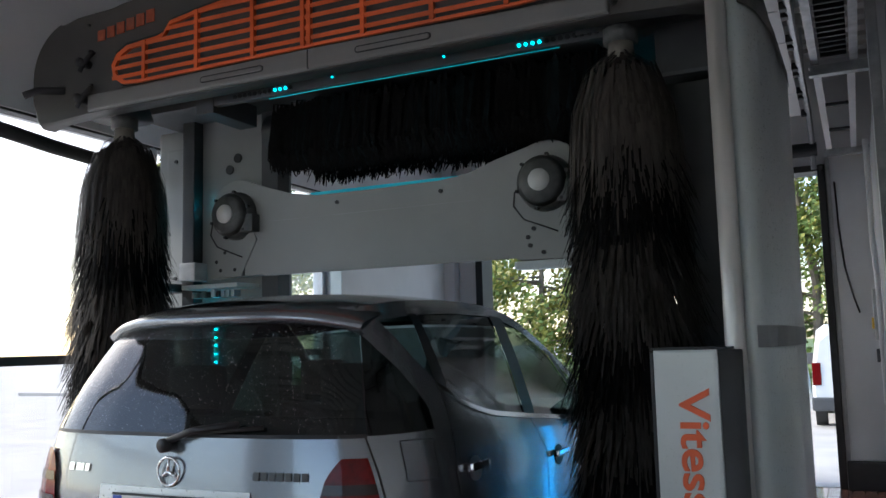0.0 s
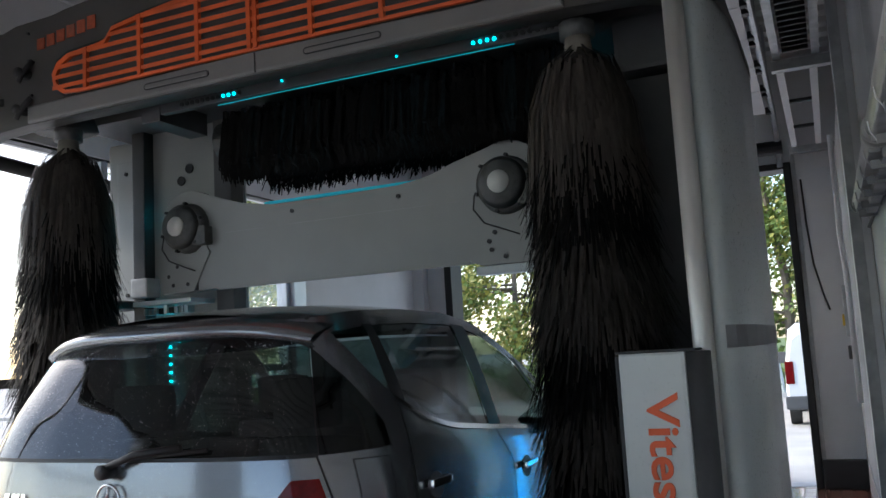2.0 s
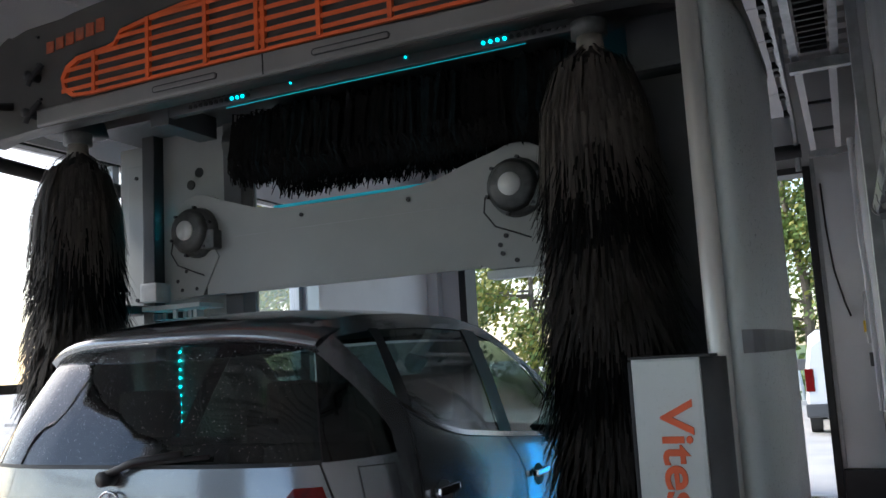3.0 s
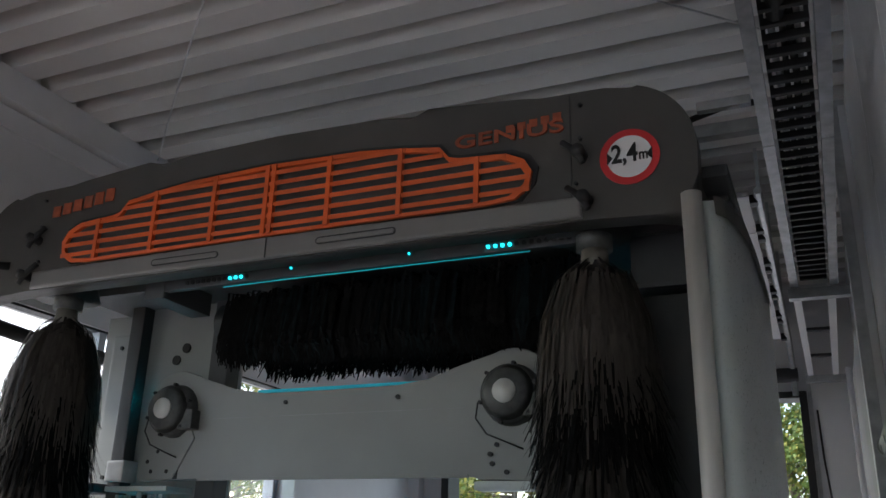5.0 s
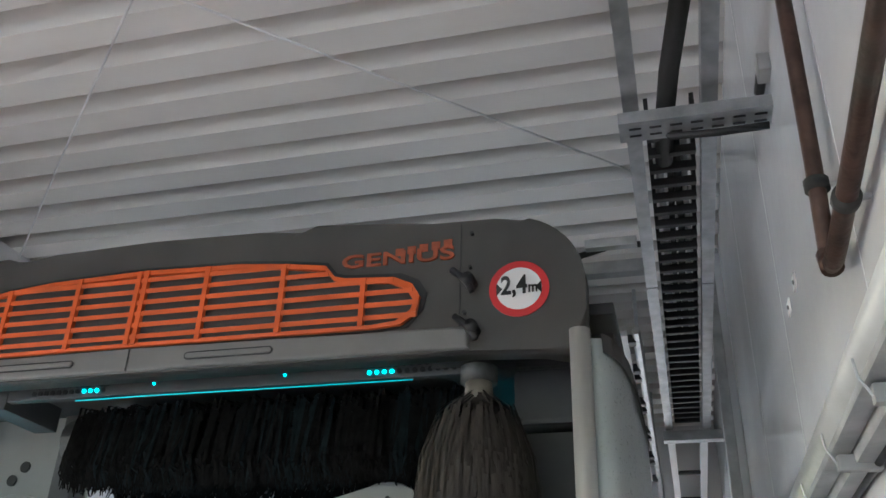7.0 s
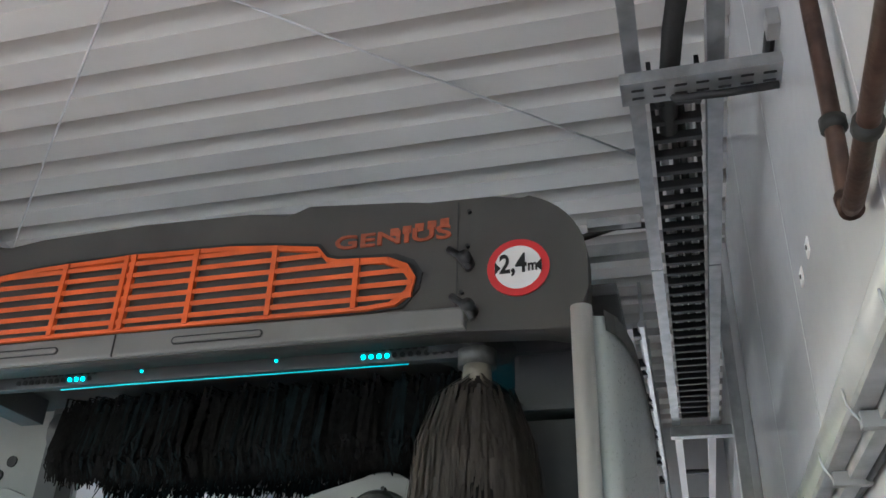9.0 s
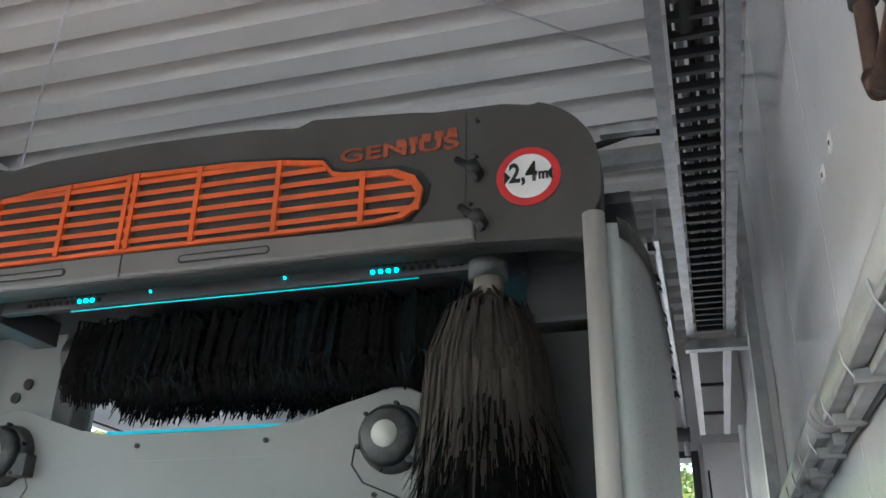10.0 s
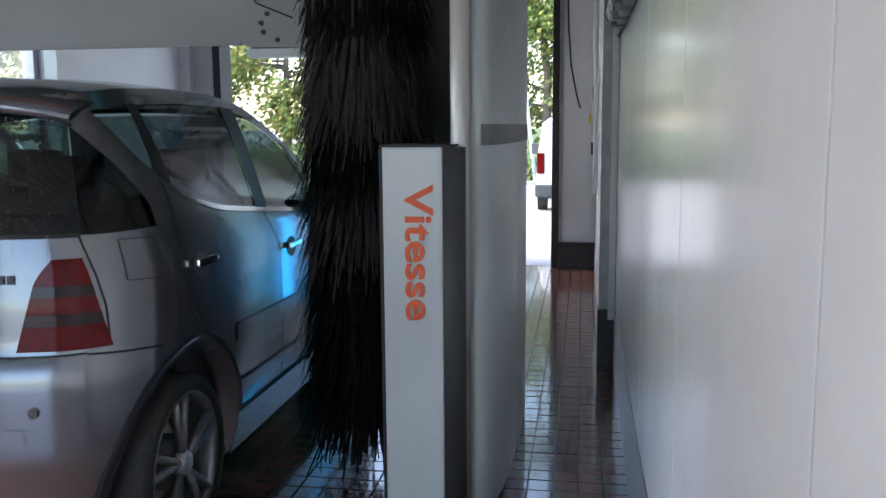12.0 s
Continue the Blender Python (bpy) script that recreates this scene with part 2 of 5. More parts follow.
def lettering(body, x0, x1, z0, z1, y, down=False):
    """Letters on a face that looks towards -y, fitted between x0..x1 and z0..z1; down: read from top to bottom."""
    bm, a, b, c, d = text_mesh(body, 1.0, 0.004, 0.018)
    for v in bm.verts:
        p, q = (v.co.x - a) / (b - a), (v.co.y - c) / (d - c)
        v.co = Vector((x0 + (x1 - x0) * q, y + v.co.z, z1 + (z0 - z1) * p)) if down else Vector((x0 + (x1 - x0) * p, y + v.co.z, z0 + (z1 - z0) * q))
    return bm


# ---- large structure ----
XR, XL, YE, YN, ZC = -0.05, -4.65, 9.7, -3.2, 4.2


def structure(name, bm, material, label, smooth=False):
    return part(name, bm, material, None, label, smooth, kind="structure")


ground = structure("ground", boxm((-400, -300, -0.6), (400, 600, -0.14)), GRASS, "flat grass ground reaching to the horizon")
yard = structure("pavement", boxm((-30, YE + 0.24, -0.3), (22, 24.0, -0.10)), CONCRETE, "bright pale concrete yard outside the wash bay")
yard_side = structure("pavement", boxm((-30, YN - 0.24, -0.3), (XL - 0.2, YE + 0.24, -0.10)), CONCRETE, "bright pale concrete yard beside the windows")
# Backdrop added over the far grass so the west windows look out on white.
yard_backdrop = structure("pavement", boxm((-390, -300, -0.3), (-30.01, 590, -0.105)), CONCRETE, "pale concrete backdrop added to whiten the window view")
yard_in = structure("pavement", boxm((-30, -40, -0.3), (22, YN - 0.24, -0.10)), CONCRETE, "bright pale concrete yard before the entrance")
kerb = structure("kerb", boxm((-30, 24.0, -0.3), (22, 24.15, 0.02), 0.02), CONCRETE, "concrete kerb along the grass verge")
floor = structure("floor", boxm((XL - 0.2, YN - 0.24, -0.3), (0.3, YE + 0.24, -0.012)), GROUT, "dark wet tiled wash bay floor")

wall_east = structure("wall_east", boxm((XR + 0.012, YN, -0.01), (0.25, YE, 4.4)), SEAM, "white glossy panelled wash bay wall")
wall_far = structure("wall_east_lining", boxm((-0.115, 5.95, 0.0), (XR, YE - 0.03, 3.05)), WALL, "white wall lining beside the exit door")
kick = structure("baseboard", boxm((XR - 0.006, YN, 0.0), (XR + 0.002, 5.78, 0.37), 0.002), KICK_GREY, "grey painted plinth strip along the wall")
kick_far = structure("baseboard", boxm((-0.121, 5.96, 0.0), (-0.114, YE - 0.05, 0.30)), KICK_GREY, "grey painted plinth strip by the exit")

bm = boxm((-0.51, YE, 0.0), (XR, YE + 0.2, 3.07))
box(bm, (XL - 0.2, YE, 0.0), (-4.19, YE + 0.2, 3.07))
box(bm, (XL - 0.2, YE, 3.07), (0.25, YE + 0.2, 4.4))
wall_north = structure("wall_north", bm, WALL_DULL, "white end wall round the open exit door")
bm = boxm((-0.60, YN - 0.2, -0.01), (0.25, YN, 3.3))
box(bm, (XL - 0.2, YN - 0.2, -0.01), (-4.2, YN, 3.3))
box(bm, (XL - 0.2, YN - 0.2, 3.3), (0.25, YN, 4.4))
wall_south = structure("wall_south", bm, WALL_DULL, "plain white wall round the open entrance")
W0, W1 = -1.2, 7.05
bm = boxm((XL - 0.2, YN, -0.01), (XL, W0, 4.4))
box(bm, (XL - 0.2, W1 + 0.22, -0.01), (XL, YE, 4.4))
box(bm, (XL - 0.2, W0, 2.88), (XL, W1 + 0.22, 4.4))
box(bm, (XL - 0.2, W0, -0.01), (XL, W1 + 0.22, 0.12))
wall_west = structure("wall_west", bm, WALL_DULL, "white side wall with a long glazed opening")

# corrugated ceiling, ribs across the bay
bm = bmesh.new()
prof, y = [], -3.3
while y < YE:
    prof += [(y, ZC), (y + 0.155, ZC), (y + 0.19, ZC + 0.13), (y + 0.26, ZC + 0.13)]
    y += 0.295
a = [bm.verts.new((XL - 0.05, p, z)) for p, z in prof]
b = [bm.verts.new((0.2, p, z)) for p, z in prof]
c = [bm.verts.new((XL - 0.05, p, z + 0.02)) for p, z in prof]
d = [bm.verts.new((0.2, p, z + 0.02)) for p, z in prof]
for i in range(len(prof) - 1):
    bm.faces.new((a[i], a[i + 1], b[i + 1], b[i]))
    bm.faces.new((c[i], d[i], d[i + 1], c[i + 1]))
ceiling = structure("ceiling", bm, CEIL, "off-white corrugated steel ceiling")
roof_deck = structure("ceiling_deck", boxm((XL - 0.2, YN - 0.2, 4.42), (0.3, YE + 0.2, 4.55)), WALL_DULL, "closed roof over the corrugated sheets")
bm = boxm((XL, YN, ZC - 0.20), (XL + 0.10, YE, ZC - 0.004), 0.006)
box(bm, (XL, YN, ZC - 0.34), (XL + 0.03, YE, ZC - 0.21))
trim = structure("trim", bm, WALL_DULL, "white steel edge beam under the ceiling")

# window band in the west wall
win = thing("window_1", (XL, 3, 0.12), "long bright window band with slim dark bars", "window")
win["kind"] = "structure"
win.matrix_world = Matrix.Identity(4)
for y in (W0 + 0.03, 0.4, 2.2, 4.92, 6.1, W1):
    part("mullion", boxm((XL - 0.12, y - 0.03, 0.12), (XL - 0.02, y + 0.03, 2.88), 0.004), BLUEFRAME, win)
part("frame_post", boxm((XL - 0.15, W1 + 0.03, 0.12), (XL + 0.03, W1 + 0.22, 2.88), 0.01), BLUEFRAME, win, "pale blue-grey frame post")
part("transom", boxm((XL - 0.10, W0, 1.39), (XL - 0.01, W1, 1.445), 0.004), DARKFRAME, win, "dark transom bar")
part("head_rail", boxm((XL - 0.11, W0, 2.865), (XL - 0.02, W1, 2.88)), DARKFRAME, win)
ys = [W0, 0.4, 2.2, 4.92, 6.1, W1]
for p, q in zip(ys, ys[1:]):
    pn = part("pane", boxm((XL - 0.066, p + 0.03, 0.13), (XL - 0.060, q - 0.03, 2.86)), PANE, win)
    pn.visible_shadow = False

# exit door frame
door = thing("door_1", (-2.3, YE, 0), "open exit gateway with a black steel frame", "door")
door["kind"] = "structure"
door.matrix_world = Matrix.Identity(4)
part("jamb", boxm((-0.575, YE - 0.10, 0.0), (-0.507, YE + 0.21, 3.07), 0.006), DARKFRAME, door)
part("jamb", boxm((-4.27, YE - 0.10, 0.0), (-4.185, YE + 0.21, 3.07), 0.006), DARKFRAME, door)
part("head", boxm((-4.27, YE - 0.08, 3.066), (-0.507, YE + 0.21, 3.13), 0.006), DARKFRAME, door)
part("guide_rail", boxm((-0.50, YE - 0.05, 0.0), (-0.465, YE - 0.01, 3.2), 0.004), GALV_DULL, door)
part("spring_drum", cylm((-0.80, YE - 0.16, 3.27), (-0.56, YE - 0.16, 3.27), 0.07), BLACK, door)
part("threshold", boxm((-4.19, YE - 0.02, -0.012), (-0.58, YE + 0.26, 0.004)), GALV_DULL, door, "worn grooved steel threshold")
plinth = structure("baseboard", boxm((-0.50, YE - 0.13, 0.0), (-0.10, YE - 0.02, 0.26), 0.012), KICK, "black plinth block beside the exit")
seam_panel = structure("trim", boxm((-0.46, YE - 0.012, 0.262), (-0.12, YE - 0.002, 3.05), 0.003), WALL, "white cladding sheet beside the exit door")
col_end = structure("trim", boxm((-4.66, YE - 0.14, 0.0), (-4.52, YE - 0.004, 4.1), 0.008), WALL_DULL, "white square corner post")

# open sectional door stored under the ceiling
lift = thing("overhead_door", (-2.4, 8.0, 3.5), "open white sectional door stored under the ceiling on steel tracks", "door")
lift.matrix_world = Matrix.Identity(4)
TRACK = [(9.58, 3.08), (9.50, 3.36), (9.30, 3.50), (9.0, 3.56), (8.0, 3.65), (7.0, 3.74), (6.2, 3.81)]


def track_z(y):
    pts = sorted(TRACK[2:])
    for (ya, za), (yb, zb) in zip(pts, pts[1:]):
        if y <= yb:
            return za + (zb - za) * (y - ya) / (yb - ya)
    return pts[-1][1]


for x in (-0.60, -4.16):
    part("track", tube(bmesh.new(), [(x, y, z) for y, z in TRACK], 0.028, 6), GALV, lift, "galvanised steel door track")
for k in range(5):
    ya, yb = 9.15 - 0.58 * k, 9.15 - 0.58 * k - 0.565
    bm = bmesh.new()
    box(bm, (-4.10, yb, 0.0), (-0.66, ya, 0.04), 0.006)
    for v in bm.verts:
        v.co.z += track_z(v.co.y)
    pn = part("door_panel", bm, WALL_DULL, lift)
    for x in (-0.66, -4.14):
        for y in (ya - 0.06, yb + 0.06):
            part("hinge", boxm((x, y - 0.035, track_z(y) - 0.035), (x + 0.05, y + 0.035, track_z(y) + 0.025), 0.006), BLACK, pn, "black hinge with roller")
for y in (8.6, 7.4, 6.4):
    for x in (-0.60, -4.16):
        part("hanger", boxm((x - 0.012, y - 0.018, track_z(y) + 0.02), (x + 0.012, y + 0.018, ZC - 0.002)), GALV, lift)
# wall post
post = thing("wall_post", (-0.10, 5.86, 0), "grey steel post with a black foot against the wall", "post")
post.matrix_world = Matrix.Identity(4)
part("shaft", boxm((-0.150, 5.79, 0.36), (XR - 0.002, 5.93, 4.15), 0.005), GALV_DULL, post)
part("foot", boxm((-0.156, 5.784, -0.012), (XR - 0.002, 5.936, 0.36), 0.006), KICK, post, "black painted foot")
part("edge_strip", boxm((-0.094, 5.765, 0.30), (XR - 0.002, 5.788, 4.1), 0.004), WALL, post, "white edge strip")

# ---- things on the wall and under the ceiling ----
tray = thing("cable_tray", (-0.33, 4.8, 3.2), "galvanised cable tray with a black energy chain", "cable tray")
tray.matrix_world = Matrix.Identity(4)


def channel(x, y0, y1, z):
    bm = bmesh.new()
    box(bm, (x - 0.024, y0, z), (x + 0.024, y1, z + 0.004))
    box(bm, (x - 0.024, y0, z + 0.004), (x - 0.020, y1, z + 0.06))
    box(bm, (x + 0.020, y0, z + 0.004), (x + 0.024, y1, z + 0.06))
    return bm


for y0, y1 in ((2.35, 4.3), (4.31, 6.45)):
    part("rail", channel(-0.450, y0, y1, 3.21), GALV, tray)
    part("rail", channel(-0.218, y0, y1, 3.21), GALV, tray)
for x in (-0.445, -0.235):
    part("rail", channel(x, 6.50, 9.3, 3.20), WALL_DULL, tray, "white painted rail")
for y in (6.48, 9.30):
    part("cross_bar", boxm((-0.49, y - 0.035, 3.14), (XR, y + 0.035, 3.205), 0.004), GALV, tray)
for y in (7.6, 8.5):
    part("cross_bar", boxm((-0.43, y - 0.02, 3.205), (-0.25, y + 0.02, 3.23), 0.004), BLACK, tray)
brk = part("bracket", boxm((-0.49, 2.98, 3.13), (XR, 3.08, 3.136)), GALV, tray, "perforated galvanised wall bracket")
for y in (2.98, 3.075):
    part("flange", boxm((-0.49, y, 3.1365), (XR, y + 0.005, 3.17)), GALV, brk)
for k in range(7):
    for y in (3.01, 3.045):
        part("slot", boxm((-0.46 + k * 0.06, y, 3.127), (-0.425 + k * 0.06, y + 0.007, 3.1315)), BLACK, brk)
chain = thing("energy_chain", (-0.33, 4.8, 3.22), "black linked energy chain with hoses lying in the tray", "cable chain")
chain.matrix_world = Matrix.Identity(4)
rng = random.Random(4)
for k in range(34):
    y = 3.12 + k * 0.098
    bm = boxm((-0.412, y, 3.232), (-0.256, y + 0.024, 3.262), 0.004)
    box(bm, (-0.412, y, 3.262), (-0.398, y + 0.07, 3.32))
    box(bm, (-0.270, y, 3.262), (-0.256, y + 0.07, 3.32))
    part("link", bm, BLACK, chain)
for x, r in ((-0.375, 0.013), (-0.345, 0.011), (-0.315, 0.014), (-0.288, 0.010)):
    pts = [(x + rng.uniform(-0.006, 0.006), 3.25 + 0.2 * i, 3.285 + rng.uniform(-0.006, 0.006)) for i in range(17)]
    part("hose", tube(bmesh.new(), pts, r, 8), rng.choice((RUBBER, GALV_DULL)), chain, smooth=True)
part("hose", tube(bmesh.new(), [(-0.20, 2.0, 3.75), (-0.235, 2.35, 3.50), (-0.28, 2.65, 3.32), (-0.33, 2.9, 3.24), (-0.35, 3.15, 3.255), (-0.36, 3.4, 3.26)], 0.03, 10), RUBBER, chain, "thick black supply hose", True)
part("hose", tube(bmesh.new(), [(-0.39, 3.25, 3.245), (-0.385, 3.11, 3.225), (-0.34, 3.06, 3.12), (-0.2, 3.055, 3.11), (-0.06, 3.05, 3.11)], 0.012, 8), BLACK, chain, smooth=True)

# pull cords under the ceiling
for pts in ([(-2.35, 3.0, 4.17), (-3.5, 4.05, 4.13), (-4.53, 5.02, 4.15)], [(-2.35, 3.05, 4.18), (-1.5, 3.9, 4.185), (-0.45, 4.9, 4.17)]):
    part("ceiling_cord", tube(bmesh.new(), pts, 0.006, 6), WALL_DULL, None, "thin white cord strung under the ceiling", True, category="cord", group="ceiling cords")


def wall_lamp(y0, y1, z):
    e = thing("wall_lamp", (XR, y0, z), "unlit fluorescent wall lamp with a milky tube cover", "lamp", "wall lamps")
    e.matrix_world = Matrix.Identity(4)
    part("housing", boxm((XR - 0.050, y0 + 0.02, z - 0.070), (XR - 0.004, y1 - 0.02, z + 0.042), 0.008), GALV_DULL, e, "grey lamp housing")
    part("tube_cover", cylm((XR - 0.060, y0, z + 0.005), (XR - 0.060, y1, z + 0.005), 0.040, n=24), CLEARTUBE, e, "milky tube cover", True)
    part("reflector", boxm((XR - 0.088, y0 + 0.03, z - 0.048), (XR - 0.052, y1 - 0.03, z - 0.030), 0.006), GALV_DULL, e, "narrow grey reflector strip")
    for y in (y0 - 0.045, y1):
        part("end_cap", cylm((XR - 0.060, y, z + 0.005), (XR - 0.060, y + 0.045, z + 0.005), 0.048, n=24), SEAM, e, "", True)
    for k in range(5):
        y = y0 + 0.15 + (y1 - y0 - 0.3) * k / 4
        part("clip", boxm((XR - 0.080, y - 0.012, z - 0.082), (XR - 0.004, y + 0.012, z - 0.052), 0.004), SEAM, e, "grey snap clip")
        part("clip_wire", tube(bmesh.new(), [(XR - 0.078, y, z - 0.07), (XR - 0.095, y, z - 0.04), (XR - 0.098, y, z - 0.01)], 0.0025, 6), GALV, e)


wall_lamp(1.60, 3.48, 2.055)
wall_lamp(3.60, 5.20, 2.055)
conduit = part("conduit", tube(bmesh.new(), [(XR - 0.012, 1.5, 1.99), (XR - 0.012, 2.6, 1.985), (XR - 0.012, 3.6, 1.99), (XR - 0.012, 5.75, 2.00)], 0.008, 8), BLACK, None, "thin black cable clipped to the wall", True, category="cable")
pipework = thing("water_pipe", (XR, 2.5, 2.6), "tarnished copper pipes bent in a loop on the wall", "pipe")
pipework.matrix_world = Matrix.Identity(4)
part("pipe", tube(bmesh.new(), [(-0.09, 2.36, 3.30), (-0.09, 2.395, 2.85), (-0.09, 2.425, 2.56), (-0.09, 2.448, 2.44), (-0.09, 2.458, 2.385), (-0.09, 2.455, 2.362), (-0.09, 2.435, 2.348)], 0.0175, 12), COPPER, pipework, smooth=True)
part("pipe", tube(bmesh.new(), [(-0.09, 2.45, 2.350), (-0.09, 2.415, 2.342), (-0.09, 2.36, 2.345), (-0.09, 2.20, 2.365), (-0.09, 2.06, 2.382), (-0.09, 1.80, 2.42), (-0.09, 1.2, 2.48)], 0.019, 12), COPPER, pipework, smooth=True)
part("elbow", cylm((-0.09, 2.462, 2.378), (-0.09, 2.44, 2.338), 0.0225, n=14), COPPER, pipework, "", True)
for y, z, dy, dz in ((2.432, 2.52, 0.028, 0.010), (2.22, 2.362, 0.012, 0.028)):
    cl = part("clamp", cylm((-0.09, y - 0.012 * (dz > 0.02), z - 0.012 * (dy > 0.02)), (-0.09, y + 0.012 * (dz > 0.02), z + 0.012 * (dy > 0.02)), 0.025, n=14), RUBBER, pipework, "dark rubber-lined pipe clamp", True)
    part("clamp_stem", cylm((-0.072, y, z), (XR, y, z), 0.007, n=8), GALV_DULL, cl)
    part("clamp_screw", boxm((-0.105, y + dy, z + dz - 0.008), (-0.075, y + dy + 0.012, z + dz + 0.008), 0.002), GALV_DULL, cl)
stop = thing("wall_hook", (XR, 2.95, 3.2), "small dark threaded wall hook", "hook")
stop.matrix_world = Matrix.Identity(4)
part("base", boxm((-0.085, 2.90, 3.20), (XR, 2.97, 3.26), 0.006), SEAM, stop)
part("bolt", cylm((-0.07, 2.97, 3.235), (-0.07, 3.06, 3.24), 0.016, n=8), BLACK, stop)
for y, z in ((3.163, 2.651), (3.337, 2.652)):
    e = thing("wall_anchor", (XR, y, z), "drilled wall anchor with a white washer", "anchor", "wall anchors")
    e.matrix_world = Matrix.Identity(4)
    part("washer", boxm((XR - 0.004, y - 0.024, z - 0.022), (XR + 0.01, y + 0.024, z + 0.022), 0.0015), SIGN_WHITE, e)
    part("hole", cylm((XR - 0.0065, y, z), (XR + 0.004, y, z), 0.007, n=10), INK, e)
sw = thing("switch_box", (-0.12, 9.2, 1.55), "grey switch box with a yellow emergency switch", "switch")
sw.matrix_world = Matrix.Identity(4)
part("housing", boxm((-0.18, 9.12, 1.40), (-0.113, 9.30, 1.86), 0.008), GALV_DULL, sw)
part("button_plate", boxm((-0.20, 9.14, 1.50), (-0.181, 9.24, 1.60), 0.004), YELLOW, sw, "yellow button plate")
part("socket", boxm((-0.18, 9.14, 1.20), (-0.113, 9.26, 1.32), 0.006), BLACK, sw)
part("door_cable", tube(bmesh.new(), [(-0.43, YE - 0.03, 2.95), (-0.42, YE - 0.03, 2.5), (-0.39, YE - 0.035, 2.1), (-0.33, YE - 0.04, 1.8), (-0.29, YE - 0.04, 1.66)], 0.009, 8), BLACK, None, "black cable hanging beside the exit door", True, category="cable")
part("hose", tube(bmesh.new(), [(-0.16, 8.0, 3.0), (-0.16, 8.0, 2.5), (-0.165, 7.98, 2.2), (-0.15, 8.0, 1.9), (-0.15, 8.0, 0.9)], 0.022, 8), WALL_DULL, None, "white hose hanging down the wall", True, category="hose")
dk = part("curved_hose", tube(bmesh.new(), [(XL + 0.06, 2.6, 2.86), (XL + 0.06, 3.1, 2.80), (XL + 0.06, 3.6, 2.725), (XL + 0.06, 4.0, 2.69), (XL + 0.06, 4.4, 2.67), (XL + 0.06, 4.9, 2.68)], 0.045, 12), RUBBER, None, "thick black hose sagging before the window", True, category="hose")


# ---- wash gantry ----
XC = -2.555
gantry = thing("wash_gantry", (XC, 4.3, 0), "grey and orange car wash gantry with black brushes over the car", "car wash")
gantry.matrix_world = Matrix.Identity(4)


def mirror(pts):
    return [(2 * XC - x, z) for x, z in pts][::-1]


# moulded fascia: outline of the right half from the crown down to the lip, then mirrored
half = [(XC, 3.365), (-2.05, 3.352), (-1.88, 3.346), (-1.79, 3.326), (-1.37, 3.320), (-1.28, 3.306), (-1.02, 3.300)] + [(-0.98 + 0.30 * math.sin(radians(a)), 3.0 + 0.30 * math.cos(radians(a))) for a in range(10, 91, 8)] + [(-0.683, 2.88), (-0.70, 2.76)]
half = half + [(-0.74, 2.71), (-0.85, 2.735), (-1.10, 2.748)]
outline = half + mirror(half)[:-1]
fascia = part("fascia", prismm(outline, 3.735, 3.84, 0.03, 4), FASCIA, gantry, "dark grey-brown moulded fascia", True)
for p in fascia.data.polygons:
    p.use_smooth = abs(p.normal.y) < 0.97
lo = [(-1.12, 2.752), (-1.12, 2.842), (-2.2, 2.846), (XC, 2.85)]
lip = lo + mirror(lo)[1:]
part("lip", prismm(lip, 3.716, 3.76, 0.014, 3), LIP, gantry, "silver-grey moulded lower lip")
for x0, x1 in ((-2.28, -1.925), (-3.185, -2.83)):
    r = 0.017
    o = arc(x1, 2.800, r, -90, 90) + arc(x0, 2.800, r, 90, 270)
    part("slot", prismm(o, 3.7125, 3.72), BLACK, gantry)
    i = arc(x1, 2.800, r - 0.006, -90, 90) + arc(x0, 2.800, r - 0.006, 90, 270)
    part("slot_cover", prismm(i, 3.709, 3.716, 0.003, 1), LIP, gantry)
part("seam", boxm((XC - 0.004, 3.7125, 2.755), (XC + 0.001, 3.72, 2.848)), BLACK, gantry)
part("seam", boxm((-1.162, 3.732, 2.76), (-1.157, 3.738, 3.29)), BLACK, gantry)

# orange grille in a recess
gh = [(XC, 3.205), (-2.1, 3.192), (-1.90, 3.172), (-1.715, 3.145), (-1.672, 3.092), (-1.63, 3.080), (-1.42, 3.066), (-1.345, 3.03), (-1.312, 2.975), (-1.325, 2.905), (-1.385, 2.862), (-1.5, 2.853), (XC, 2.856)]
gout = gh[:-1] + mirror(gh)[:-1]


def gtop(x):
    x = x if x > XC else 2 * XC - x
    pts = gh[:9]
    for (xa, za), (xb, zb) in zip(pts, pts[1:]):
        if xa <= x <= xb:
            return za + (zb - za) * (x - xa) / (xb - xa)
    return 2.97


grow = [(x + 0.022 * (1 if x > -1.5 else -1 if x < -3.6 else 0), z + (0.024 if z > 2.9 else -0.004)) for x, z in gout]
part("recess", prismm(grow, 3.726, 3.736), BLACK, gantry, "dark recess behind the grille")
part("grille_back", prismm(gout, 3.720, 3.727), FASCIA, gantry)
# rim as a band between the outline and a smaller one
bm = bmesh.new()
cx, cz = XC, 3.0
inner = [(x + 0.022 * (-1 if x > -1.5 else 1 if x < -3.6 else 0), z + (-0.022 if z > 2.95 else 0.014)) for x, z in gout]
rings = [[bm.verts.new((x, yy, z)) for x, z in o] for o, yy in ((gout, 3.722), (gout, 3.704), (inner, 3.702), (inner, 3.722))]
for ra, rb in zip(rings, rings[1:]):
    for i in range(len(ra)):
        bm.faces.new((ra[i], ra[(i + 1) % len(ra)], rb[(i + 1) % len(ra)], rb[i]))
grille = part("grille", bm, ORANGE, gantry, "orange slatted plastic grille")


